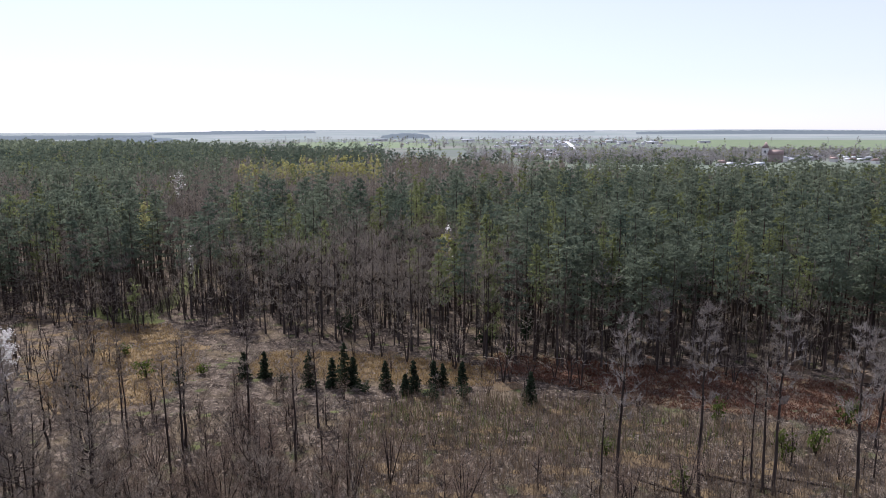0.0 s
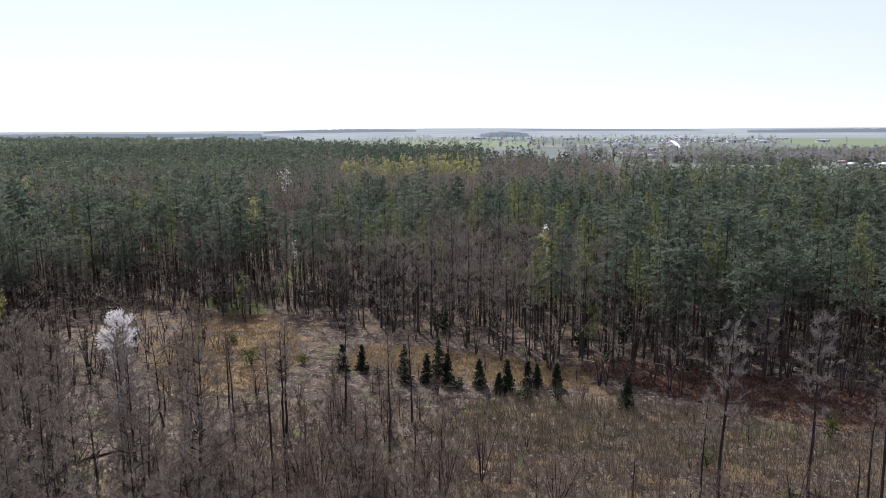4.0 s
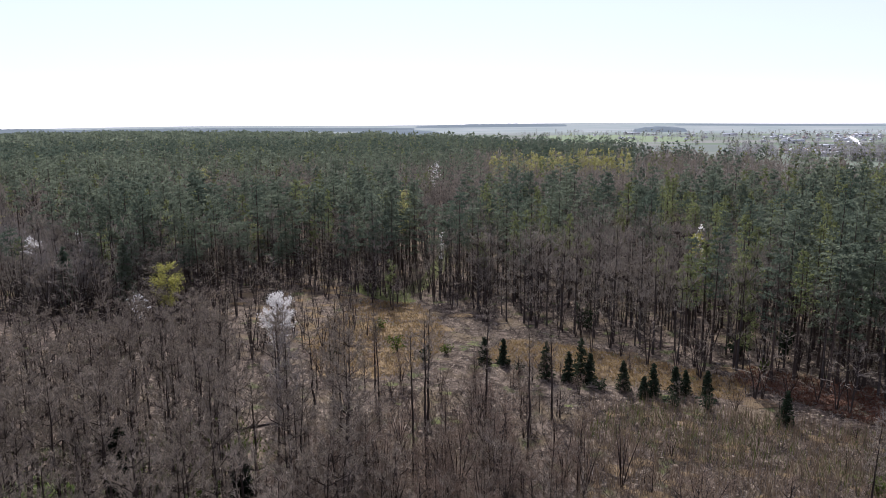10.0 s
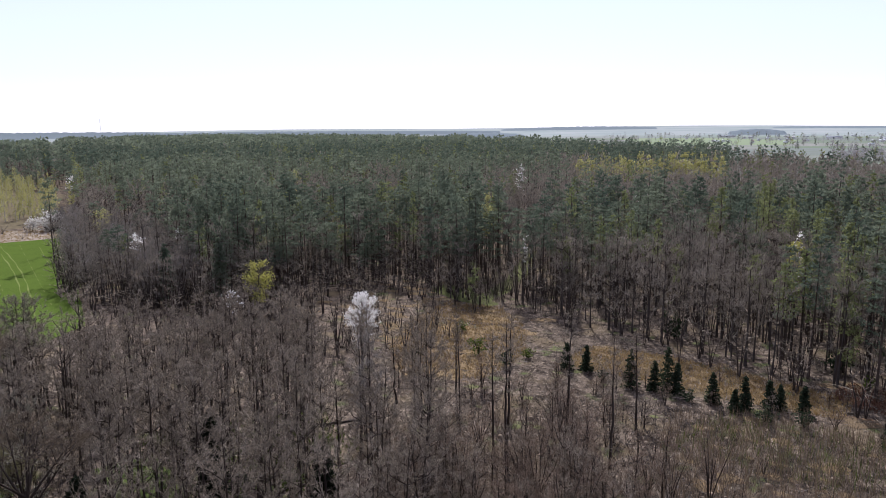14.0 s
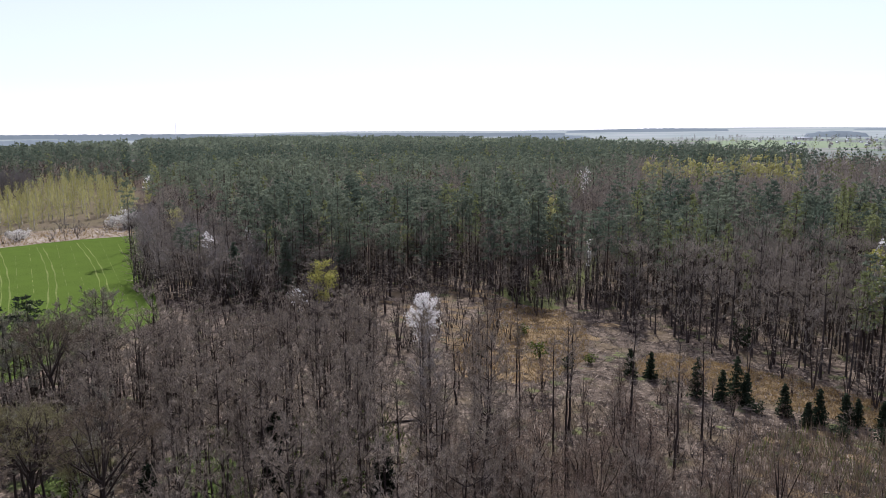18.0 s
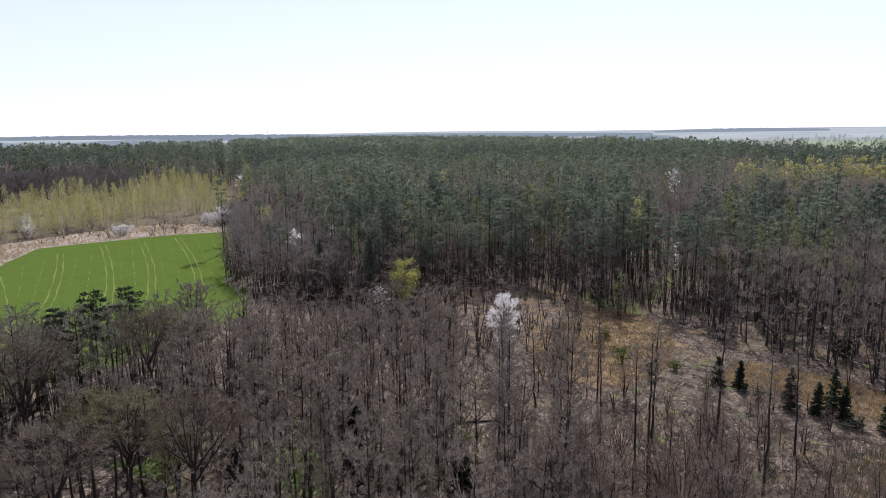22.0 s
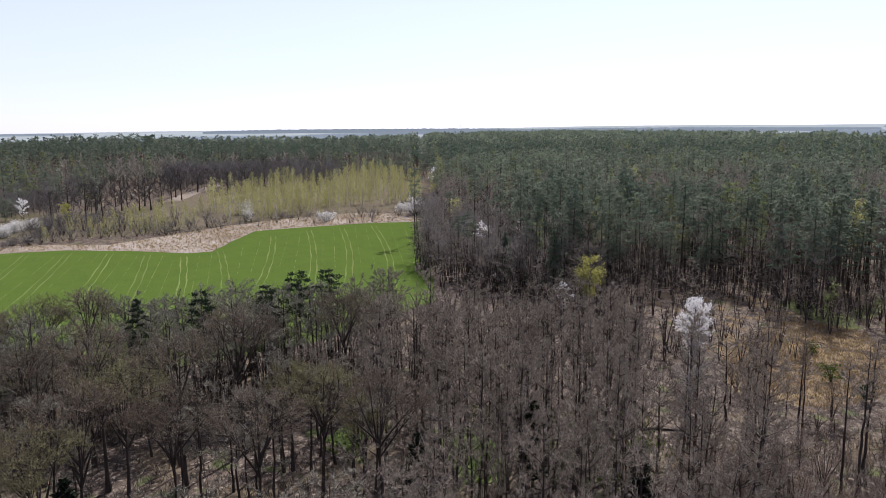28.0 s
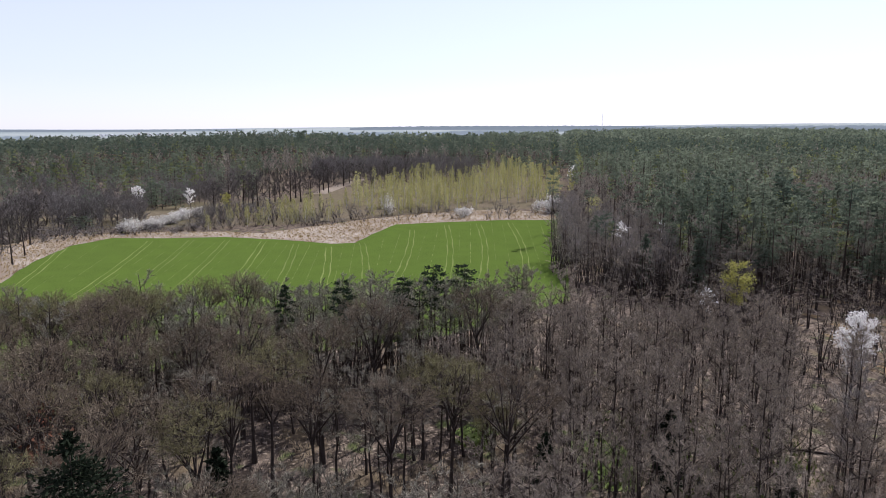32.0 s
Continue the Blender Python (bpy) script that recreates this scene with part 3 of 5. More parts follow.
patch("moss_patch", [(-84, 160), (-74, 153), (-64, 148), (-62, 152), (-74, 164), (-84, 168)], 0.03, GREEN, "sunlit green grass at the wood's edge", "grass patch", 1.5)
patch("moss_patch", [at(24.6, 168), at(22.2, 186), at(20.8, 208), at(20.2, 240), at(19.0, 240), at(19.5, 206), at(20.8, 184), at(23.0, 166)], 0.038, GREEN, "sunlit green ride inside the wood", "grass patch", 1.5)

# tractor lines in the crop, two wheel tracks each
LINES = [(-249, 170, -170, 122), (-258, 155, -150, 96), (-262, 142, -150, 82), (-264, 128, -140, 66), (-258, 110, -140, 50),
         (-238, 82, -130, 42), (-236, 69, -125, 29), (-246, 60, -125, 16), (-258, 51, -125, 3), (-268, 40, -130, -9), (-274, 28, -135, -19), (-278, 14, -145, -25), (-278, -14, -160, -34)]
for k, (xa, ya, xb, yb) in enumerate(LINES):
    pa, pb = np.array((xa, ya), float), np.array((xb, yb), float)
    d = unit(pb - pa)
    side = np.array((-d[1], d[0]))
    bm = bmesh.new()
    for off in (-0.95, 0.95):
        prev = None
        for i in range(31):
            f = i / 30
            c = pa + (pb - pa) * f + side * (off + 2.2 * math.sin(f * math.pi) - 1.1 + 0.12 * math.sin(f * 40 + k))
            w = 0.16 + 0.08 * math.sin(f * 23 + k * 2 + off)
            now = [bm.verts.new((*(c + side * w), 0.06)), bm.verts.new((*(c - side * w), 0.06))]
            if prev:
                bm.faces.new((prev[0], prev[1], now[1], now[0]))
            prev = now
    me = bpy.data.meshes.new("tractor_line")
    bm.to_mesh(me)
    bm.free()
    me.materials.append(TRACK)
    tagged(new("tractor_line", me), "pale pair of tractor tracks through the crop", "tractor tracks", "tractor lines in the field", "structure")

# faint single rows between the tractor lines
for k in range(len(LINES) - 1):
    for f in (0.33, 0.66):
        a4, b4 = np.array(LINES[k], float), np.array(LINES[k + 1], float)
        q4 = a4 + (b4 - a4) * f
        pa, pb = q4[:2], q4[2:]
        d = unit(pb - pa)
        side = np.array((-d[1], d[0]))
        bm = bmesh.new()
        for i in range(40):
            if rng.uniform() < 0.45:
                continue
            c0, c1 = pa + (pb - pa) * i / 40, pa + (pb - pa) * (i + 0.9) / 40
            w = rng.uniform(0.05, 0.12)
            bm.faces.new([bm.verts.new((*p, 0.058)) for p in (c0 + side * w, c0 - side * w, c1 - side * w, c1 + side * w)])
        me = bpy.data.meshes.new("drill_row")
        bm.to_mesh(me)
        bm.free()
        me.materials.append(TRACK)
        tagged(new("drill_row", me), "faint thin gap between drilled crop rows", "crop row", "drill rows in the field", "structure")

# ---- the woods ----
LIMIT = ([-40, -35, -22, -14, -5, 4, 13, 25, 45, 56, 62, 80, 106], [450, 440, 400, 430, 530, 680, 900, 1500, 2300, 1700, 1300, 1300, 1300])
EDGE = ([-40, -33.3, -25, -19, -10, -3.5, 3, 7, 10.6, 14.7, 19.7, 24.4, 27.5, 30, 34, 42, 46, 50, 54, 56], [136, 132, 130, 126, 121, 123, 130, 136, 143, 147, 166, 164, 180, 190, 186, 172, 176, 186, 205, 205])


def patchy(x, y, s, seed):
    """A soft random field between about -1 and 1."""
    return np.sin(x * s + seed) * np.cos(y * s * 1.13 + seed * 2.1) + 0.6 * np.sin(x * s * 2.3 - y * s * 1.7 + seed)


def wood_kind(az, d, x, y, u):
    """0 none, 1 pine, 2 larch, 3 bare, 4 birch: by the plan of the stands."""
    n = patchy(x, y, 0.021, 1.7) * 0.22
    if 5 < az < 16 and 412 < d < 502 and u < 0.82:
        return 4
    if az < 55:
        az = min(az + 2.6 * patchy(x, y, 0.03, 3.3), 55)
    d = d * (1 + 0.11 * patchy(x, y, 0.026, 6.1))
    if az < -7:
        bare, larch = (0.2, 0.2) if d < 150 else (0.12, 0.28) if d < 330 or az < -17 else (0.82, 0.06)
    elif az < 5:
        bare, larch = (0.40 if az < 0 else 0.56, 0.18) if d < 245 else (0.86, 0.08)
    elif az < 22:
        bare, larch = (0.70, 0.07) if d < 205 else (0.86, 0.06) if d < 330 else (0.95, 0.02)
        if d >= 500:
            bare, larch = 0.2, 0.12
    elif az < 40:
        bare, larch = (0.42, 0.06) if d < 215 else (0.22, 0.08) if d < 285 else (0.62, 0.04) if d < 400 else (0.06, 0.22)
    elif az < 56:
        bare, larch = (0.4 if az < 45 else 0.92, 0.04) if d < 225 else (0.45 if az < 45 else 0.78, 0.03) if d < 300 else (0.3, 0.06) if d < 430 else (0.06, 0.14)
    elif d < 600 and az < 79:
        bare, larch = 0.6, 0.03
    elif d < 560:
        bare, larch = 0.3, 0.06
    else:
        bare, larch = 0.1, 0.06
    if 45.5 < az <= 56 and d < 310 and (x * 3.7 + y * 1.9) % 1 < 0.5:
        return 0
    if 52.0 < az <= 55 and d < 420:
        bare = 0.85
    bare += n
    return 3 if u < bare else 2 if u < bare + larch else 1


def stand_spots(d0, d1, cell):
    """Jittered planting spots of the high wood between two distances, by kind."""
    out = {1: [], 2: [], 3: [], 4: []}
    xs = np.arange(-d1, d1 * 0.68, cell)
    ys = np.arange(-0.24 * d1 - 40, d1, cell)
    X, Y = np.meshgrid(xs, ys)
    X = X.ravel() + rng.uniform(-0.66, 0.66, X.size) * cell
    Y = Y.ravel() + rng.uniform(-0.66, 0.66, Y.size) * cell
    D, A = np.hypot(X, Y), np.degrees(np.arctan2(-X, Y))
    U, H, Wd = rng.uniform(0, 1, X.size), rng.normal(1, 0.115, X.size), rng.normal(1, 0.16, X.size)
    far_wood = np.where(A < 56, np.interp(A, EDGE[0], EDGE[1]), np.interp(A, [56, 60, 68, 72, 78, 84, 92, 106], [560, 620, 590, 580, 560, 560, 575, 560]))
    ok = (D >= d0) & (D < d1) & (A > -39) & (A < 105) & (D > far_wood) & (D < np.interp(A, LIMIT[0], LIMIT[1]) * (1 + 0.05 * np.sin(A * 1.3)))
    ok &= ~((D > 160) & (D < 244) & (np.abs(A - np.interp(D, [165, 185, 208, 240], [23.8, 21.5, 20.1, 19.6])) * D * 0.01745 < 3.2))
    ok &= ~((A > 54.4) & (A < 56) & (D > 300) & (D < 560))
    for x, y, a, d, u, h, w in zip(X[ok], Y[ok], A[ok], D[ok], U[ok], H[ok], Wd[ok]):
        k = wood_kind(a, d, x, y, u)
        if k:
            rim = d - (np.interp(a, EDGE[0], EDGE[1]) if a < 56 else 560)
            if (a > 28 and rim < 30 and (x + y) % 1 < 0.5) or (44 < a < 56 and rim < 45 and (x + y) % 1 < 0.75) or (a > 56 and rim < 120 and (x + y) % 1 < 0.55):
                h = h * (0.45 + 0.5 * ((x * 7 + y * 3) % 1))
            side = (55.3 - a) * 0.01745 * d
            if a < 55.4 and side < 22 and d > 165:
                h = h * min(1, 0.3 + 0.032 * side + 0.25 * ((x * 5 + y * 11) % 1))
            h = h + 0.06 * patchy(x, y, 0.045, 4.0) - (0.14 if k == 3 and 320 < d < 412 and 2 < a < 18 else 0.05 if k == 3 else 0)
            out[k].append((x, y, min(max(h, 0.28), 1.18), min(max(w, 0.7), 1.35)))
    return out


def some(n, build):
    return [build(np.random.default_rng(100 + k)) for k in range(n)]


PINE_LABEL = "tall dark green pine with a bare lower trunk"
near = stand_spots(110, 258, 4.4)
middle = stand_spots(258, 460, 5.4)
farther = stand_spots(460, 900, 8.6)
farthest = stand_spots(900, 2300, 17.5)

pine_0 = some(9, lambda r: pine_tree(r, r.uniform(20.5, 26), r.uniform(0.48, 0.68), r.uniform(2.4, 3.5), 17, 26, 0.62, 4, 3, 0.4, r.uniform(0.1, 0.6)))
larch_0 = some(5, lambda r: pine_tree(r, r.uniform(20, 24), r.uniform(0.36, 0.58), r.uniform(2.2, 3.1), 22, 24, 0.46, 4, 3, 0.7, 0.8))
bare_0 = some(7, lambda r: bare_tree(r, r.uniform(18.5, 22), r.uniform(0.34, 0.5), r.uniform(3.2, 4.4), 12, 6, 7, 0.07, 4, 0.15, (0.6, 1.3), 4))
birch_0 = some(7, lambda r: pine_tree(r, r.uniform(11.5, 15), 0.04, r.uniform(1.7, 2.6), 26, 15, 0.46, 4, 3, 1.1, r.uniform(0.4, 0.8)))
pine_1 = some(9, lambda r: pine_tree(r, r.uniform(20, 26), r.uniform(0.55, 0.72), r.uniform(2.6, 3.7), 11, 14, 0.86, 3, 1, 0.4, r.uniform(0.1, 0.6)))
pine_low = some(4, lambda r: pine_tree(r, r.uniform(17, 24), 0.08, r.uniform(3.2, 4.4), 16, 11, 1.2, 3, 1, 0.5, 0.5))
larch_1 = some(5, lambda r: pine_tree(r, r.uniform(20, 24), r.uniform(0.42, 0.6), r.uniform(2.2, 3.1), 13, 11, 0.8, 3, 1, 0.7, 0.8))
bare_1 = some(5, lambda r: bare_tree(r, r.uniform(18.5, 22), 0.36, r.uniform(3.2, 4.4), 9, 4, 4, 0.12, 3, 0.15, (0.6, 1.3), 2, 0.1, False))
low_bare = some(5, lambda r: bare_tree(r, 13, 0.1, r.uniform(4.0, 5.4), 13, 5, 4, 0.15, 3, 0.14, (0.3, 1.1), 2, 0.15, False))
birch_1 = some(3, lambda r: leafy(r, 21.5, 0.3, 2.0, 70, 0.95, 1, 0.12, 8, 0.6))
pine_2 = some(6, lambda r: pine_tree(r, r.uniform(20, 26), 0.6, r.uniform(3.4, 4.8), 8, 7, 1.6, 3, 1, 0.4, r.uniform(0.2, 0.7)))
larch_2 = some(3, lambda r: pine_tree(r, 23, 0.4, 3.4, 8, 6, 1.5, 3, 1, 0.6, 0.9))
bare_2 = some(3, lambda r: bare_tree(r, 20.5, 0.4, 5.0, 9, 3, 0, 0.5, 3, 0.15, (0.6, 1.3), 1, 0.1, False))
birch_2 = some(3, lambda r: leafy(r, 21.5, 0.3, 2.6, 26, 1.8, 1, 0.12, 3, 0.6))
pine_3 = some(4, lambda r: pine_tree(r, r.uniform(21, 25), 0.55, r.uniform(6.5, 8.5), 6, 4, 4.0, 3, 1, 0.3))


def high_wood(name, pairs, spots, wood, leaf, label, category, group, single):
    """The nearest trees as things of their own, the rest of the stand joined."""
    spots = sorted(spots, key=lambda s: math.hypot(s[0], s[1]))
    if single:
        plant([tree_thing(name, p, wood, leaf, label, category, group) for p in pairs], spots[:single])
    wood_stuff(name + "_stand", pairs, spots[single:], wood, leaf, "stand of " + label + " trees" if "tree" not in label else "stand like " + label, "trees")


near[1].sort(key=lambda s: math.hypot(s[0], s[1]))
pine_edge = some(14, lambda r: pine_tree(r, r.uniform(19.5, 26), r.uniform(0.26, 0.66), r.uniform(2.5, 3.7), 24, 36, 0.48, 5, 5, 0.4, r.uniform(0.1, 0.6)))
plant([tree_thing("pine", p, PINE_BARK, PINE, PINE_LABEL, "pine tree", "pines at the wood's edge") for p in pine_edge], near[1][:290])
wood_stuff("pine_stand", pine_0, near[1][290:], PINE_BARK, PINE, "stand of " + PINE_LABEL + " trees", "trees")
high_wood("larch", larch_0, near[2], PINE_BARK, LARCH, "slender larch in fresh yellow-green needles", "larch tree", "larches in the wood", 60)
high_wood("leafless_tree", bare_0, near[3], WOOD_BARK, TWIG_WOOD, "tall leafless brown tree of the high wood", "tree", "leafless trees at the wood's edge", 290)
for spots, tail, sets in ((middle, "middle", (pine_1, larch_1, bare_1, birch_1)), (farther, "far", (pine_2, larch_2, bare_2, birch_2)), (farthest, "distant", (pine_3, larch_2, bare_2, birch_2))):
    low_edge = [q for q in spots[1] if q[1] < -0.675 * q[0] and math.hypot(q[0], q[1]) < 660]
    wood_stuff("pine_wood", sets[0], [q for q in spots[1] if q not in low_edge] if low_edge else spots[1], PINE_BARK, PINE, "dark green pine wood", "wood")
    wood_stuff("pine_wood", pine_low, low_edge, PINE_BARK, PINE, "dark pine wood branched down to the ground behind the field", "wood")
    wood_stuff("larch_wood", sets[1], spots[2], PINE_BARK, LARCH, "yellow-green larches among the pines", "wood")
    wood_stuff("leafless_wood", sets[2], spots[3], WOOD_BARK, TWIG_WOOD, "leafless brown broadleaf wood", "wood")
    wood_stuff("birch_wood", sets[3], spots[4], BIRCH_BARK, BIRCH, "belt of yellow-green birches", "wood")

# leafless near alder wood, with broad oaks in it
OAK_SPOTS = [at(a_, d_) for a_, d_ in ((99, 114), (95.5, 117), (92.5, 116), (90, 112), (87, 114), (97, 121), (101, 120), (84, 116), (102, 108), (98.5, 107), (94.5, 108), (91, 104), (88.5, 104), (103, 114), (81, 114))]
for row in range(14):
    for col in range(14):
        x, y = -104 + col * 9.4 + (row % 2) * 4.7 + rng.uniform(-2, 2), -34 + row * 8.2 + rng.uniform(-2, 2)
        d, a = math.hypot(x, y), math.degrees(math.atan2(-x, y))
        if 58 < a < 105 and 42 < d < 98 and not (91 < a < 97 and d < 54) and rng.uniform() < (0.9 if a > 68 else 0.5):
            OAK_SPOTS.append((x, y))
ALDER_LABEL = "slender leafless alder with grey-brown twigs"
alders = some(8, lambda r: bare_tree(r, r.uniform(16.2, 18.2), r.uniform(0.40, 0.55), r.uniform(2.5, 3.4), 17, 9, 18, 0.036, 5, 0.14, (0.35, 1.1), 9, 0.3, True, 0.66, 0.62))
spots = []
for x in np.arange(-150, 0, 3.7):
    for y in np.arange(-60, 175, 3.7):
        px_, py_ = x + rng.uniform(-1.7, 1.7), y + rng.uniform(-1.7, 1.7)
        d, a = math.hypot(px_, py_), math.degrees(math.atan2(-px_, py_))
        lim = np.interp(a, [28, 32, 40, 46, 50, 54, 60, 70, 110], [88, 112, 113, 114, 118, 122, 125, 125, 125])
        inner = np.interp(a, [24, 27, 30, 33, 110], [200, 70, 50, 40, 34])
        thin = 0.0 if 31 < a < 36.5 and 88 < d < 122 else 0.62 if (a < 37 and d > 62) or (a > 60 and d < 98) else 0.9
        if any((px_ - q[0]) ** 2 + (py_ - q[1]) ** 2 < 24 for q in OAK_SPOTS):
            continue
        if 24 < a < 108 and inner < d < lim and rng.uniform() < thin:
            low = 0.95 if d > 108 and 56 < a < 84 else 0.84 if a > 60 and d < 98 else 1.0
            spots.append((px_, py_, low * min(max(rng.normal(1, 0.09), 0.75), 1.2), rng.uniform(1.0, 1.55) if d > 96 and a > 54 else rng.uniform(0.8, 1.25)))
spots.sort(key=lambda s: math.hypot(s[0], s[1]))
def mossy(q):
    """The stretch by the field, where the twigs are grey-green; the two tones run into one another."""
    return math.degrees(math.atan2(-q[0], q[1])) + 9 * patchy(q[0], q[1], 0.09, 2.0) > 60


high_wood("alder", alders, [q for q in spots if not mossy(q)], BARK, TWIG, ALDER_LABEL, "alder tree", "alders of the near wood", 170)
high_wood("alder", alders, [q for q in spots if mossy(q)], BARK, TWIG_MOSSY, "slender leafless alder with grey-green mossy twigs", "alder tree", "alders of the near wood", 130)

# young birches behind the field
young = []
for k in range(9000):
    x, y = rng.uniform(-560, -255), rng.uniform(30, 330)
    d, a = math.hypot(x, y), math.degrees(math.atan2(-x, y))
    near_edge = np.interp(a, [55, 60.5, 66.7, 72.5, 76.4, 78.7, 83], [362, 357, 336, 314, 298, 288, 299])
    far_edge = np.interp(a, [55, 60, 66, 70, 74, 83], [585, 590, 510, 435, 345, 325])
    if 55.4 < a < 83.5 and near_edge < d < far_edge and len(young) < 430 and patchy(x, y, 0.07, 2.0) > -0.25:
        if all((x - q[0]) ** 2 + (y - q[1]) ** 2 > 18 for q in young):
            if d > near_edge + 40 and rng.uniform() < 0.72:
                continue
            s = rng.uniform(0.78, 1.12) if a < 72 else rng.uniform(0.58, 0.84) if a < 79.5 else rng.uniform(0.42, 0.62)
            young.append((x, y, s * rng.uniform(0.75, 1.2), s * rng.uniform(0.8, 1.35)))
plant([tree_thing("young_birch", p, BIRCH_BARK, BIRCH, "young birch in pale yellow-green leaf behind the field", "birch tree", "young birches behind the field") for p in birch_0], young[:300])
wood_stuff("young_birches", birch_0, young[300:], BIRCH_BARK, BIRCH, "more young birches in pale leaf", "trees")


# ---- single trees of the clearing ----
SPRUCES = [(-34, 115.3, 5.0), (-30.7, 116, 4.8), (-22.1, 111.5, 6.6), (-18.4, 111.2, 5.2), (-16.6, 112.8, 7.5), (-15, 111.9, 5.2), (-9.5, 110.2, 5.1),
           (-4.9, 109.3, 5.4), (-6.2, 107.7, 3.7), (-1.7, 111.2, 4.6), (-0.3, 111.3, 4.1), (3, 112, 4.2), (13.3, 104.2, 5.2)]


def young_spruce(r, h):
    """Whorls of drooping boughs down to the ground."""
    P, R, trunk = stem(r, h, 0.07, 0.01, 4, 5, 0.03)
    A, B = [], []
    z = 0.06
    while z < 0.97:
        n = int(6 + 7 * (1 - z))
        for k in range(n):
            a = r.uniform(0, 6.28)
            L = (0.24 * h + 0.25) * (1 - z) ** 0.85 * r.uniform(0.75, 1.15) + 0.06
            c = along(P, [z + r.uniform(-0.02, 0.02)])[0]
            A.append(c)
            B.append(c + np.array((math.cos(a) * L, math.sin(a) * L, -0.18 * L + r.uniform(-0.05, 0.12))))
        z += 0.055
    A, B = np.array(A), np.array(B)
    j = np.repeat(np.arange(len(A)), 4)
    C = A[j] + (B - A)[j] * r.uniform(0.3, 1.0, len(j))[:, None] + r.normal(0, 0.07, (len(j), 3))
    return trunk, joined([blades(A, B, 0.22, r), tufts(C, 0.38, r, 0.3)])


for k, (x, y, h) in enumerate(SPRUCES):
    o = tree_thing("young_spruce", young_spruce(np.random.default_rng(k), h), BARK, SPRUCE, "small dark green spruce standing in the clearing", "spruce tree", "young spruces in the clearing")
    o.matrix_basis = put(x, y)

# tall thin leafless trees left standing: x, y, height, crown base, spread
TALL = [(-25.5, 87, 19.4, 0.5, 1.6), (-18.4, 82, 17.9, 0.62, 1.2), (-17.9, 95, 15.1, 0.6, 1.2), (-33.5, 81, 16.5, 0.6, 1.4), (-30.6, 78, 19.5, 0.5, 1.8),
        (-46.4, 96.5, 13.8, 0.6, 1.0), (-45, 95, 12.8, 0.6, 1.0), (-52, 97.5, 15.3, 0.45, 2.2), (-52.5, 94, 12.2, 0.5, 1.2), (-41.6, 64, 20.8, 0.4, 3.0),
        (19.8, 75.9, 22.9, 0.45, 2.7), (29.2, 75.9, 24.1, 0.5, 2.6), (35.2, 75.9, 14.8, 0.55, 1.6), (38, 75.9, 22.9, 0.5, 2.4), (37, 76.6, 18.9, 0.5, 1.6), (47.4, 75.9, 21.7, 0.4, 3.2),
        (17.8, 75.4, 13.7, 0.5, 1.5), (-34.6, 89, 17.2, 0.6, 1.4), (-54, 98.4, 15.3, 0.5, 1.6), (-51.5, 78, 17.9, 0.4, 2.2), (-60, 92, 15, 0.5, 1.8), (-57, 86, 16, 0.45, 2.0),
        (-47, 84, 13, 0.5, 1.5), (37, 118, 16, 0.35, 3.0), (57, 88, 17, 0.45, 2.4), (60, 78, 19, 0.45, 2.6)]
for k, (x, y, h, base, spread) in enumerate(TALL):
    r = np.random.default_rng(300 + k)
    pair = bare_tree(r, h, base, spread * 0.78, 28, 9, 17 if spread > 2.3 else 12, 0.033, 6, 0.0075 * h + 0.03, (0.1, 0.8), 14, 0.16)
    o = tree_thing("tall_leafless_tree", pair, BARK, TWIG_GREY if spread > 2.3 else TWIG, "tall thin leafless tree with a dark trunk in the clearing", "tree", "trees left standing in the clearing")
    o.matrix_basis = put(x, y)


def many_stems(r, h, stems, spread, twigs, w=0.03):
    """A leafless bush of several rising stems."""
    wood, fine = [], []
    for k in range(stems):
        a = k * 6.283 / stems + r.uniform(-0.4, 0.4)
        out = r.uniform(0.35, 1.15) * spread
        H_ = h * r.uniform(0.7, 1.0)
        P = np.array([(0.12 * math.cos(a), 0.12 * math.sin(a), 0), (out * 0.35 * math.cos(a), out * 0.35 * math.sin(a), H_ * 0.4),
                      (out * 0.75 * math.cos(a + 0.2), out * 0.75 * math.sin(a + 0.2), H_ * 0.75), (out * math.cos(a + 0.1), out * math.sin(a + 0.1), H_)])
        wood.append(tube(P, np.array((0.11, 0.085, 0.055, 0.015)) * (0.5 + h / 14), 4))
        A = along(P, r.uniform(0.3, 1, twigs))
        d = unit(np.stack([np.cos(a) + r.normal(0, 0.8, twigs), np.sin(a) + r.normal(0, 0.8, twigs), r.uniform(0.1, 1.2, twigs)], 1))
        B = A + d * (h * r.uniform(0.12, 0.3, twigs))[:, None]
        fine.append(blades(A, B, w * 1.4, r))
        j = np.repeat(np.arange(twigs), 4)
        C = A[j] + (B - A)[j] * r.uniform(0.3, 1, len(j))[:, None]
        fine.append(blades(C, C + unit(d[j] + r.normal(0, 0.6, C.shape)) * (h * r.uniform(0.06, 0.14, len(j)))[:, None], w, r))
    return joined(wood), joined(fine)


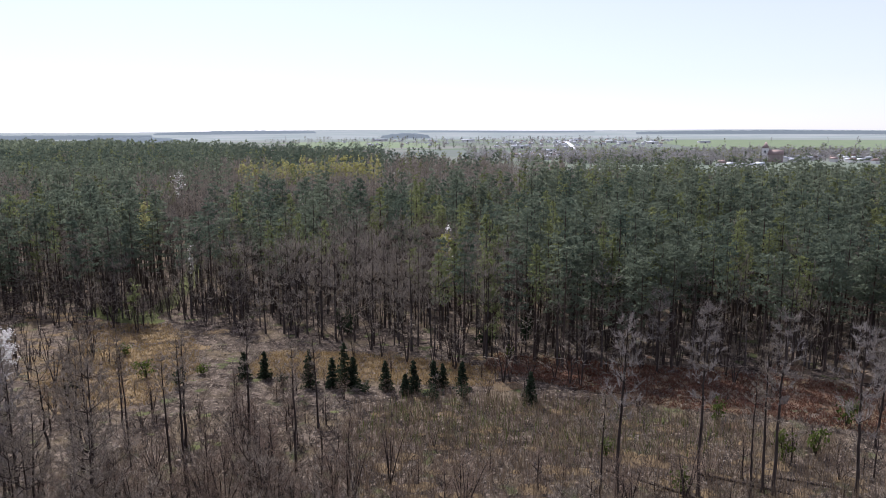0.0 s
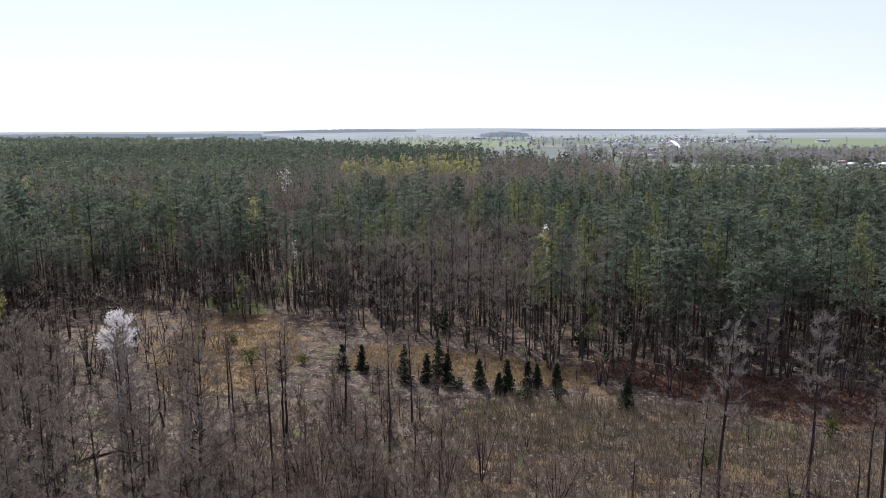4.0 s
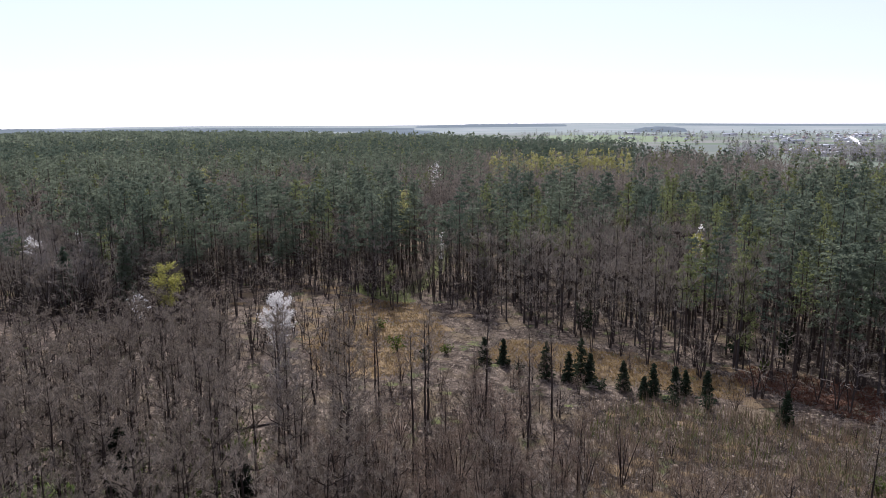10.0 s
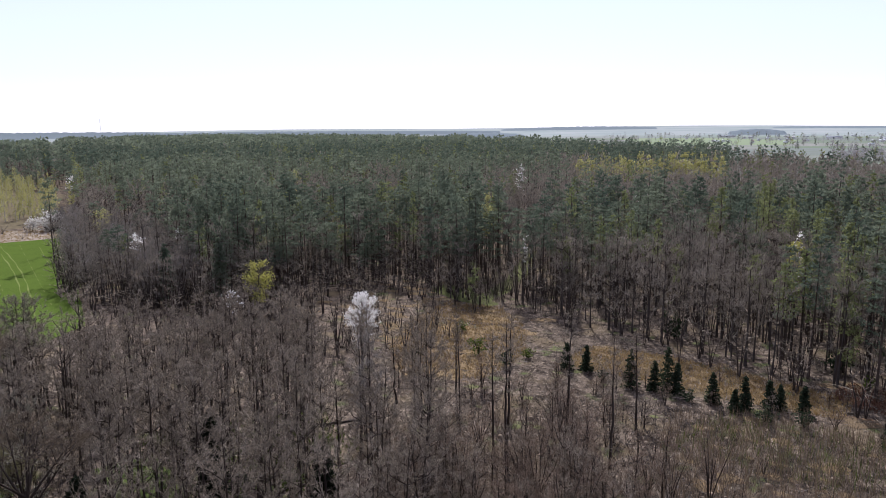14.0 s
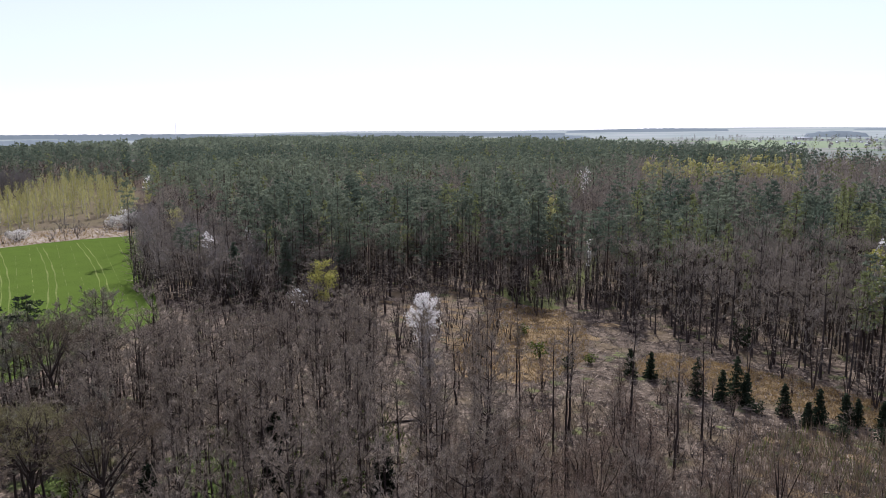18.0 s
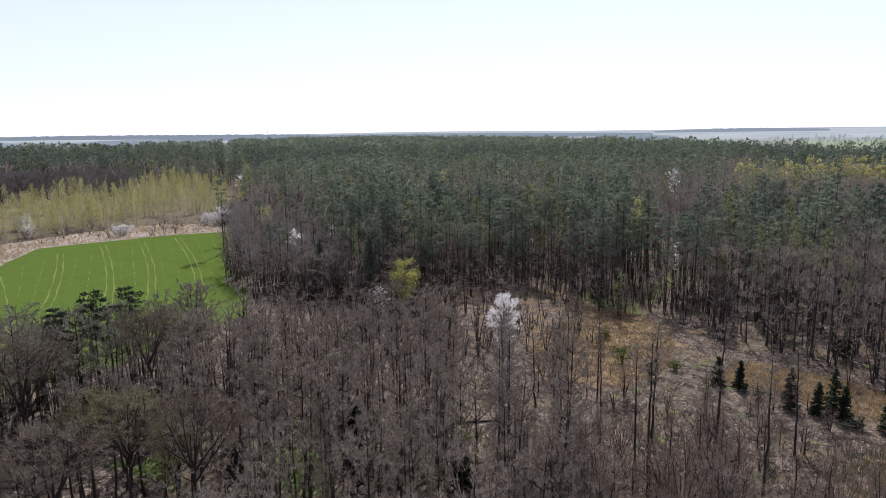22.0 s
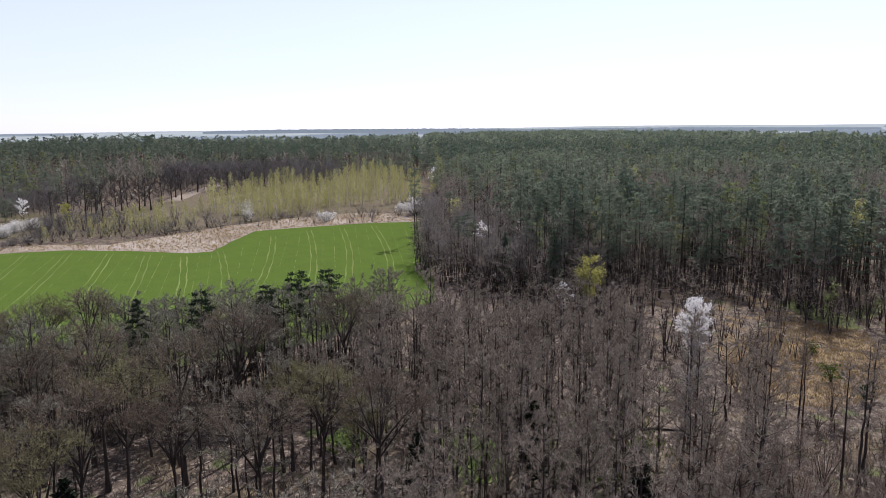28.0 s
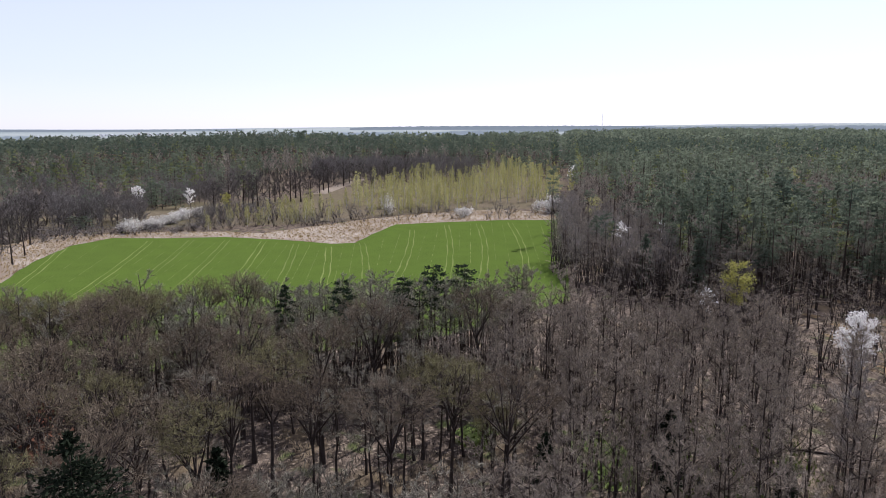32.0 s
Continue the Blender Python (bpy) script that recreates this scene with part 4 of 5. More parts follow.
kinds = [many_stems(np.random.default_rng(500), 8.0, 6, 3.2, 24, 0.034)] + [bare_tree(np.random.default_rng(505 + k), 8.6, 0.12, 2.6, 15, 8, 7, 0.034, 5, 0.13, (0.5, 1.4), 8, 0.3) for k in range(4)]
bushes = [tree_thing("leafless_bush", p, BARK, TWIG if k % 2 else TWIG_RED, "leafless many-stemmed bush with rising dark stems", "bush", "bushes at the clearing's near edge") for k, p in enumerate(kinds)]
spots = [(-20.9, 76.5, 1.05, 1), (-34.1, 68, 1.25, 1.1), (-27, 69, 0.9, 1), (-44, 72, 1.0, 1), (36, 80, 0.75, 0.9), (27, 74, 0.8, 0.8), (44, 84, 0.7, 0.9), (52, 80, 0.8, 0.9), (-14, 70, 0.7, 0.8), (-5, 68, 0.75, 0.9)]
for k in range(130):
    a, d = (rng.uniform(-16, 37), rng.uniform(56, 80)) if k < 90 else (rng.uniform(14, 36), rng.uniform(60, 92))
    x, y = at(a, d)
    spots.append((x, y, rng.uniform(0.55, 1.05), rng.uniform(0.6, 1.0)))
for k in range(75):
    x, y = at(rng.uniform(8, 31), rng.uniform(62, 116))
    spots.append((x, y, rng.uniform(0.35, 0.8), rng.uniform(0.45, 0.85)))
for k in range(70):
    a, d = rng.uniform(-34, 34), rng.uniform(78, 125)
    x, y = at(a, d)
    spots.append((x, y, rng.uniform(0.22, 0.5), rng.uniform(0.3, 0.55)))
plant(bushes, spots)

small = [leafy(np.random.default_rng(600 + k), 2.6, 0.1, 1.1, 130, 0.34, 4, 0.04, 8, 0.5) for k in range(3)]
green = [tree_thing("green_bush", p, BARK, BUSH, "low bush in fresh green leaf", "bush", "green bushes in the clearing") for p in small]
plant(green, [(27.5, 76.5, 1.2, 1.0), (43, 84, 1.7, 1.1), (48, 86, 1.6, 1.2), (39, 96, 1.5, 0.9), (-51, 116, 1.2, 1.6), (-42, 118, 0.8, 1.2), (21, 86, 0.9, 0.9), (57, 95, 1.6, 1.2), (12, 125, 1.3, 0.8), (-60, 128, 0.9, 1.2),
              (-54, 71, 1.0, 1.5), (-62, 62, 1.1, 1.6), (-50, 60, 1.1, 1.5), (-75, 40, 1.1, 1.6)])
dark = [tree_thing("dark_bush", leafy(np.random.default_rng(640 + k), 2.4, 0.08, 1.2, 160, 0.36, 4, 0.04, 8, 0.5), BARK, SPRUCE, "dark evergreen bush in the clearing", "bush", "dark bushes in the clearing") for k in range(2)]
plant(dark, [(-44, 112, 1.2, 1.0), (-60, 108, 1.1, 1.2), (16, 134, 2.4, 1.0), (-2, 106, 0.9, 1.3), (3, 106, 1.0, 1.2), (-13, 109, 0.8, 1.0), (-27, 113, 0.7, 1.0), (54, 74, 1.5, 1.4), (8, 133, 1.6, 1.6), (-20, 142, 2.2, 1.8)])


def scatter_in(outline, count):
    """Random points inside an outline."""
    O = np.array(outline, float)
    P = rng.uniform(O.min(0), O.max(0), (count * 3 + 60, 2))
    inside = np.zeros(len(P), bool)
    for k in range(len(O)):
        a, b = O[k], O[(k + 1) % len(O)]
        cross = (a[1] > P[:, 1]) != (b[1] > P[:, 1])
        xs = (b[0] - a[0]) * (P[:, 1] - a[1]) / (b[1] - a[1] + 1e-9) + a[0]
        inside ^= cross & (P[:, 0] < xs)
    return P[inside][:count]


def ground_blades(name, spots, low, high, w, lean, material, label, category, per=3):
    j = np.repeat(np.arange(len(spots)), per)
    A = np.column_stack([spots[j] + rng.normal(0, 0.15, (len(j), 2)), np.zeros(len(j)) + 0.02])
    L = rng.uniform(low, high, len(j))
    d = rng.normal(0, lean, (len(j), 3))
    d[:, 2] = 1
    B = A + unit(d) * L[:, None]
    V, T = blades(A, B, w, rng)
    return tagged(new(name, mesh_from(name, V, T, [material])), label, category, "", "stuff")


CLEARING = [(-66, 95), (-74, 130), (-78, 150), (-60, 150), (-38, 141), (-17, 136), (8, 128), (22, 122), (43, 121), (56, 118), (80, 108), (70, 66), (0, 56), (-38, 56)]
ground_blades("dry_grass", scatter_in([(-58, 100), (-45, 104), (-43, 120), (-50, 138), (-60, 150), (-74, 150), (-74, 130), (-68, 112)], 4200), 0.35, 0.9, 0.09, 0.5, STRAW, "tufts of orange dry grass", "grass")
ground_blades("dry_grass", scatter_in([(-36, 117), (-20, 115), (-6, 112), (8, 111), (10, 120), (-6, 126), (-20, 130), (-34, 130)], 3600), 0.35, 0.9, 0.09, 0.5, STRAW, "tufts of orange dry grass", "grass")
ground_blades("bracken", scatter_in([(6, 120), (20, 111), (34, 102), (50, 97), (62, 91), (76, 90), (82, 104), (62, 113), (44, 119), (24, 125), (10, 128)], 6000), 0.3, 1.0, 0.16, 0.9, BRACKEN, "rust-red dead bracken", "bracken")
ground_blades("dry_stalks", scatter_in(CLEARING, 16000), 0.25, 0.9, 0.07, 0.8, TWIG, "sparse dry stalks and brush in the clearing", "undergrowth")
ground_blades("saplings", scatter_in([(-14, 80), (-14, 102), (0, 108), (26, 104), (40, 96), (52, 90), (52, 66), (10, 66), (-10, 70)], 5200), 1.0, 4.2, 0.06, 0.14, SAPLING, "thicket of thin straight saplings", "saplings", 2)
ground_blades("saplings", scatter_in([(-40, 60), (-44, 96), (-30, 92), (-12, 84), (0, 62)], 1300), 0.8, 3.4, 0.06, 0.25, TWIG_RED, "thin leafless saplings", "saplings", 2)
# low clumps in a dark colour that stands in for shadows among the brush
ground_blades("dry_stalks", scatter_in([(-40, 58), (60, 62), (76, 92), (40, 100), (-14, 106), (-46, 98)], 9000), 0.3, 1.6, 0.07, 0.7, TWIG_DARK, "brush and dead stalks in the clearing, dark as shadow specks", "undergrowth")
ground_blades("green_shoots", scatter_in([(-14, 90), (-8, 106), (26, 104), (44, 92), (30, 84)], 900), 0.8, 2.2, 0.08, 0.25, BUSH, "thin young shoots with first green leaves", "saplings", 2)
ALDER_FLOOR = [(-40, 30), (-66, 98), (-104, 132), (-120, 118), (-104, 60), (-110, 0), (-90, -30), (-40, -10)]
# dark twig colour here carries the shade beneath and between the alders
ground_blades("undergrowth", scatter_in(ALDER_FLOOR, 7000), 0.5, 2.6, 0.07, 0.35, TWIG_DARK, "leafless brushwood under the alders", "undergrowth", 3)
ground_blades("undergrowth", scatter_in([(-60, 48), (-44, 70), (-62, 82), (-82, 62)], 900), 0.3, 1.0, 0.16, 0.6, BUSH, "green undergrowth beneath the alders", "undergrowth", 3)
WOOD_EDGE = [(-66, 150), (-38, 143), (-8, 139), (22, 125), (74, 112), (110, 160), (60, 210), (0, 230), (-80, 240), (-100, 190)]
ground_blades("undergrowth", scatter_in(WOOD_EDGE, 6000), 0.5, 3.2, 0.09, 0.35, TWIG, "leafless brushwood along the wood's edge", "undergrowth", 3)

under = []
for k in range(380):
    a_ = rng.uniform(-34, 50)
    x, y = at(a_, np.interp(a_, EDGE[0], EDGE[1]) + rng.uniform(-9, 50))
    under.append((x, y, rng.uniform(0.5, 1.2), rng.uniform(0.6, 1.1)))
for k in range(330):
    x, y = at(rng.uniform(56, 104) if k < 200 else rng.uniform(84, 104), rng.uniform(98, 128))
    under.append((x, y, rng.uniform(0.6, 1.65), rng.uniform(0.7, 1.3)))
for k in range(150):
    a_ = rng.uniform(33, 56)
    far_ = np.interp(a_, EDGE[0], EDGE[1])
    x, y = at(a_, rng.uniform(112, far_))
    if not (32 < a_ < 36 and math.hypot(x, y) < 130):
        under.append((x, y, rng.uniform(0.5, 1.05), rng.uniform(0.7, 1.3)))
for k in range(50):
    a_ = rng.uniform(43, 56)
    x, y = at(a_, np.interp(a_, EDGE[0], EDGE[1]) + rng.uniform(-14, 6))
    under.append((x, y, rng.uniform(0.7, 1.7), rng.uniform(0.9, 1.6)))
for k in range(90):
    a_ = rng.uniform(25, 36)
    x, y = at(a_, rng.uniform(128, 188))
    under.append((x, y, rng.uniform(0.3, 1.0), rng.uniform(0.5, 1.1)))
edge_trees = []
for k in range(300):
    a_ = rng.uniform(-34, 50)
    x, y = at(a_, np.interp(a_, EDGE[0], EDGE[1]) + abs(rng.normal(0, 26)) - 3)
    if not 19 < a_ < 25 and (a_ > 12 or k % 4 == 0):
        edge_trees.append((x, y, rng.uniform(0.35, 0.75), rng.uniform(0.6, 1.1)))
by_field = []
for k in range(100):
    a_ = rng.uniform(41, 55)
    x, y = at(a_, np.interp(a_, EDGE[0], EDGE[1]) + abs(rng.normal(0, 40)) - 12)
    by_field.append((x, y, rng.uniform(0.4, 0.8), rng.uniform(0.8, 1.3)))
round_trees = []
for k in range(120):
    a_ = rng.uniform(45.5, 55)
    d_ = np.interp(a_, EDGE[0], EDGE[1]) + rng.uniform(-8, 110)
    x, y = at(a_, d_)
    q = rng.uniform(0.6, 1.1)
    round_trees.append((x, y, q, q * rng.uniform(0.7, 1.1)))
wood_stuff("round_trees", some(4, lambda r: bare_tree(r, 13, 0.2, r.uniform(3.6, 4.8), 16, 7, 6, 0.075, 4, 0.14, (0.3, 1.1), 3, 0.2, False)), round_trees, WOOD_BARK, TWIG_GREY, "round grey leafless trees beside the field", "trees")
wood_stuff("edge_growth", bare_0, by_field, WOOD_BARK, TWIG_WOOD, "young leafless trees between the alders and the pines", "trees")
wood_stuff("edge_growth", bare_1, edge_trees, WOOD_BARK, TWIG_WOOD, "young leafless trees along the wood's edge", "trees")
wood_stuff("brush", [many_stems(np.random.default_rng(560 + k), 8.5, 3, 1.6, 5, 0.09) for k in range(4)], under, BARK, TWIG, "leafless young growth under the high trees", "undergrowth")

# branches and felled sticks strewn over the clearing
P = scatter_in(CLEARING, 10000)
a = rng.uniform(0, 6.28, len(P))
L = rng.uniform(0.4, 2.4, len(P)) * 0.5
off = np.column_stack([np.cos(a) * L, np.sin(a) * L])
V, T = blades(np.column_stack([P - off, np.full(len(P), 0.08)]), np.column_stack([P + off, rng.uniform(0.05, 0.4, len(P))]), rng.uniform(0.05, 0.13, len(P)), rng)
tagged(new("brushwood", mesh_from("brushwood", V, T, [TWIG, TWIG_GREY], np.arange(len(T)) % 3 == 0)), "grey felled branches strewn over the clearing", "branches", "", "stuff")


def fallen_log(x0, y0, x1, y1, radius, material):
    V, T = tube([(x0, y0, radius * 0.9), ((x0 + x1) / 2 + 0.2, (y0 + y1) / 2, radius * 0.85), (x1, y1, radius * 0.5)], [radius, radius * 0.85, radius * 0.5], 8)
    n = len(V)
    V = np.concatenate([V, [(x0, y0, radius * 0.9), (x1, y1, radius * 0.5)]])
    caps = [(n, (i + 1) % 8, i) for i in range(8)] + [(n + 1, n - 8 + i, n - 8 + (i + 1) % 8) for i in range(8)]
    T = np.concatenate([T, caps])
    tagged(new("fallen_log", mesh_from("fallen_log", V, T, [material])), "dark fallen trunk lying in the clearing", "log", "fallen logs")


for x0, y0, x1, y1, q in ((20, 82, 29, 75, 0.22), (31, 81, 40, 76, 0.2), (40, 80, 47, 77, 0.16), (-60, 76, -54, 82, 0.2), (30, 96, 34, 92, 0.14)):
    fallen_log(x0, y0, x1, y1, q, BARK if q > 0.15 else LOG)
for k in range(26):
    x, y = scatter_in([(-44, 84), (-40, 108), (-10, 104), (10, 96), (50, 92), (48, 74), (10, 78)], 1)[0]
    q = rng.uniform(0.18, 0.32)
    hgt = rng.uniform(0.25, 0.5)
    V, T = tube([(0, 0, 0), (0, 0, hgt * 0.4), (0, 0, hgt)], [q * 1.35, q * 1.05, q], 9)
    V = np.concatenate([V, [(0, 0, hgt + 0.02)]])
    T = np.concatenate([T, [(18 + i, 18 + (i + 1) % 9, 27) for i in range(9)]])
    o = tagged(new("tree_stump", mesh_from("tree_stump", V, T, [LOG])), "low cut tree stump in the clearing", "stump", "stumps in the clearing")
    o.matrix_basis = put(x, y)

# ---- blossoming and fresh green single trees ----


def lone(name, pair, wood, leaf, az, d, label, category, size=1.0, wide=None, group=""):
    o = tree_thing(name, pair, wood, leaf, label, category, group)
    x, y = at(az, d)
    o.matrix_basis = put(x, y, None, size, wide)
    return o




def blossoming(r, h, base, spread, limbs, count, size):
    """A wild cherry: pointed crown of rising limbs with blossom packed along them."""
    P, R, trunk = stem(r, h * 0.97, 0.15, 0.02, 6, 6, 0.2)
    s = (np.arange(limbs) + r.uniform(0, 1, limbs)) / limbs
    a = np.arange(limbs) * 2.4 + r.uniform(-0.5, 0.5, limbs)
    L = spread * np.interp(s, [0, 0.35, 0.7, 1], [0.55, 1.0, 0.85, 0.3]) * r.uniform(0.7, 1.15, limbs)
    A = along(P, base + (0.97 - base) * s)
    B = A + np.stack([np.cos(a), np.sin(a), r.uniform(0.25, 0.9, limbs)], 1) * L[:, None]
    side = r.integers(0, limbs, limbs * 5)
    f = r.uniform(0.35, 1.0, len(side))[:, None]
    C = A[side] + (B - A)[side] * f
    D = C + unit((B - A)[side] + r.normal(0, 0.8, C.shape)) * (L[side] * r.uniform(0.2, 0.42, len(side)))[:, None]
    U, V2 = np.concatenate([A + (B - A) * 0.3, C]), np.concatenate([B, D])
    weight = np.linalg.norm(V2 - U, axis=1) * np.concatenate([np.interp(s, [0, 0.25, 0.4], [0.15, 0.5, 1.0]), np.interp(s[side], [0, 0.25, 0.4], [0.15, 0.5, 1.0])])
    j = r.choice(len(U), count, p=weight / weight.sum())
    T = U[j] + (V2 - U)[j] * r.uniform(0, 1.05, count)[:, None] + r.normal(0, 0.2, (count, 3))
    return joined([trunk, blades(A, B, 0.07, r), blades(C, D, 0.04, r)]), tufts(T, size, r)


lone("blossom_tree", blossoming(np.random.default_rng(1), 14.6, 0.30, 2.75, 58, 5600, 0.18), BARK, BLOSSOM, 33.5, 119, "slender tree covered in white blossom beside the clearing", "cherry tree")
lone("blossom_tree", blossoming(np.random.default_rng(2), 9.0, 0.35, 2.2, 30, 420, 0.17), BARK, BLOSSOM, 43.6, 150, "small tree with sparse pinkish blossom at the alder wood", "cherry tree")
for k, (a_, d_, h_, s_, n_) in enumerate(((20.5, 345, 23.5, 3.4, 260), (-0.3, 168, 19, 1.4, 130), (20.0, 176, 15.5, 0.9, 70), (50.3, 205, 14, 2.2, 200), (11.2, 250, 22, 0.8, 70), (27.5, 300, 22, 1.6, 90), (54.3, 420, 17, 3.0, 120), (47.2, 215, 13.5, 1.4, 80))):
    lone("blossom_tree", leafy(np.random.default_rng(20 + k), h_, 0.5, s_, int(n_ * 1.5), 0.46, 1, 0.12, 18, 0.7), BARK, BLOSSOM, a_, d_, "tree with pale blossom among the dark wood", "cherry tree", group="blossoming trees in the wood")
FRESH = [(41.6, 160, 12.0, 3.0, 520), (23.2, 196, 23.5, 2.0, 200), (24.6, 210, 22.5, 1.7, 160), (30.4, 190, 17.5, 1.5, 160), (-0.1, 148, 20.5, 1.6, 200), (22.0, 212, 20.5, 1.4, 120), (38.5, 330, 22.5, 3.2, 160), (52.5, 262, 15.5, 3.2, 160),
         (-4.0, 127, 13, 2.0, 200), (51.2, 200, 15, 1.4, 120), (54.4, 330, 22, 1.8, 160), (10.5, 165, 19, 1.4, 110), (24.2, 160, 11, 1.4, 130), (8, 155, 17, 1.6, 120), (53.8, 480, 21, 3.4, 180), (35.5, 345, 23, 2.2, 110), (-8, 155, 21, 1.8, 180), (33.0, 345, 22.5, 2.0, 110)]
for k, (a_, d_, h_, s_, n_) in enumerate(FRESH):
    lone("fresh_green_tree", leafy(np.random.default_rng(60 + k), h_, 0.3 if h_ < 14 else 0.5, s_, int(n_ * (3.4 if k == 0 else 2.4)), 0.32 if k == 0 else 0.38, 1, 0.12, 22, 0.6), BARK, YELLOW if k in (0, 4) else BIRCH if k in (1, 2, 6, 7, 10, 14) else LARCH, a_, d_,
         "tree in fresh yellow-green leaf at the wood's edge" if k == 0 else "tree in pale yellow-green leaf among the wood", "birch tree", group="fresh green trees in the wood")

# pines that stand up out of the alders, and dark firs
for k, (a_, d_, h_, s_) in enumerate(((72.8, 106, 19.6, 2.5), (77.7, 105, 19.4, 1.8), (68.1, 108, 19.2, 2.2), (65.3, 110, 20.8, 2.6), (62.9, 110, 20.8, 2.5))):
    lone("pine", pine_tree(np.random.default_rng(900 + k), h_, 0.62, s_, 22, 60, 0.36, 5, 5, 0.35, 0.8 if k == 1 else 0.25), PINE_BARK, SPRUCE, a_, d_, "dark pine rising above the leafless alders", "pine tree", group="pines among the alders")
for k, (a_, d_, h_, s_) in enumerate(((94.0, 45, 24.6, 13.0), (83.5, 62, 14, 2.6), (56, 64, 13, 2.4), (37, 70, 10, 2.2), (46, 78, 11, 2.2), (44.5, 172, 17, 3.6), (48.5, 180, 15, 3.4))):
    lone("fir", conifer(np.random.default_rng(930 + k), h_, 0.12, s_, 300 if k else 1300, 8, 0.6 if k else 0.34, 6, 5, 0.6 if k else 0.68, 0.35, 0.2), BARK, PINE if k > 4 else FIR, a_, d_, "dark fir with boughs down to the ground among leafless trees", "fir tree", group="firs among the broadleaf trees")


def broad_tree(seed, h, spread, w=0.05, limbs=7, flat=0.55):
    """A leafless oak: limbs that fork three times and fill the shell of a wide round crown."""
    r = np.random.default_rng(seed)
    fork = h - spread * (1.0 + flat) * 0.75
    P, R, (TV, TT) = stem(r, fork * 1.05, 0.016 * h, 0.03, 5, 6, 0.2)
    root, mid = P[-2], np.array((P[-2][0], P[-2][1], h - spread * flat))
    limb, branch, fine = [], [], []

    def shell(n, near=None, wide=1.0, q=1.0):
        v = r.normal(size=(n, 3)) if near is None else near + r.normal(0, wide, (n, 3))
        v[:, 2] = np.where(v[:, 2] < -0.15, -v[:, 2] * 0.6, v[:, 2])
        return unit(v) * q

    size = np.array((spread, spread, spread * flat + 0.8))
    up = np.arange(limbs) * 2.4
    way = unit(np.stack([np.cos(up), np.sin(up), r.uniform(0.1, 1.4, limbs)], 1))
    way = np.concatenate([way, [(0.1, 0.05, 1.0)]])
    for v in way:
        foot = along(P, [r.uniform(0.72, 1.0)])[0]
        elbow = foot + (mid - foot) * 0.35 + v * size * 0.22
        tip = mid + v * size * r.uniform(0.5, 0.68)
        limb.append(tube([foot, elbow, tip], [0.0075 * h, 0.0052 * h, 0.0022 * h], 4))
        B = mid + shell(7, v, 0.5, 0.84) * size
        A = elbow + (tip - elbow) * r.uniform(0.25, 1.0, 7)[:, None]
        for a_, b_ in zip(A, B):
            bend = (a_ + b_) / 2 + r.normal(0, 0.25, 3) + np.array((0, 0, 0.25))
            branch.append(tube([a_, bend, b_], [0.0027 * h, 0.0019 * h, 0.012], 3))
            C = mid + shell(9, unit(b_ - mid), 0.3, 1.0) * size * r.uniform(0.9, 1.1, (9, 1)) + np.array((0, 0, 0.7))
            f = r.uniform(0.15, 1.0, 9)[:, None]
            S = np.where(f < 0.5, a_ + (bend - a_) * f * 2, bend + (b_ - bend) * (f * 2 - 1))
            C = S + (C - S) * np.minimum(1, 1.35 / (np.linalg.norm(C - S, axis=1)[:, None] + 0.01))
            fine.append(blades(S, C, w * 1.3, r))
            k = np.repeat(np.arange(9), 11)
            D = S[k] + (C - S)[k] * r.uniform(0.3, 1.0, len(k))[:, None]
            e = unit(unit(C - S)[k] * 0.7 + r.normal(0, 0.7, D.shape) + np.array((0, 0, 0.4)))
            fine.append(blades(D, D + e * r.uniform(0.2, 0.55, len(k))[:, None], w, r))
    return (TV, TT), limb, joined(branch), joined(fine)


def broad_thing(name, pair, leaf, label, category, group):
    """A broad leafless tree: trunk, each main limb, and the twiggy crown."""
    trunk, limb, branch, fine = pair
    root = new(name)
    V, T = joined([branch, fine])
    slot = np.concatenate([np.zeros(len(branch[1]), np.int32), np.ones(len(fine[1]), np.int32)])
    for part_name, me in [("trunk", mesh_from("trunk", *trunk, [BARK]))] + [("limb", mesh_from("limb", *q, [BARK])) for q in limb] + [("crown", mesh_from("crown", V, T, [BARK, leaf], slot))]:
        new(part_name, me).parent = root
    return tagged(root, label, category, group)


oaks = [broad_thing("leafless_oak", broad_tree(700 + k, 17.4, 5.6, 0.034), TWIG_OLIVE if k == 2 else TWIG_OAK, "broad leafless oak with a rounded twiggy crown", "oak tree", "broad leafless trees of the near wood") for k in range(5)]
spots = []
for x, y in OAK_SPOTS:
    spots.append((x, y, rng.uniform(0.9, 1.12), rng.uniform(0.85, 1.15)))
plant(oaks, spots)
for k, (a_, d_, q_) in enumerate(((91.5, 113, 1.0), (89.6, 118, 0.95), (94.5, 112, 1.05), (97.0, 118, 1.0), (66.5, 84, 0.8), (60.5, 72, 0.75))):
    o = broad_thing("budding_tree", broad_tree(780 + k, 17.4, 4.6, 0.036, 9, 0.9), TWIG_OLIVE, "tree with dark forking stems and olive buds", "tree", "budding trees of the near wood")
    o.matrix_basis = put(*at(a_, d_), None, q_)
lone("brown_leaf_tree", leafy(np.random.default_rng(77), 11, 0.25, 3.4, 420, 0.5, 1, 0.16, 30, 0.6), BARK, BRACKEN, 95.5, 88, "hornbeam still holding brown dead leaves", "hornbeam tree")

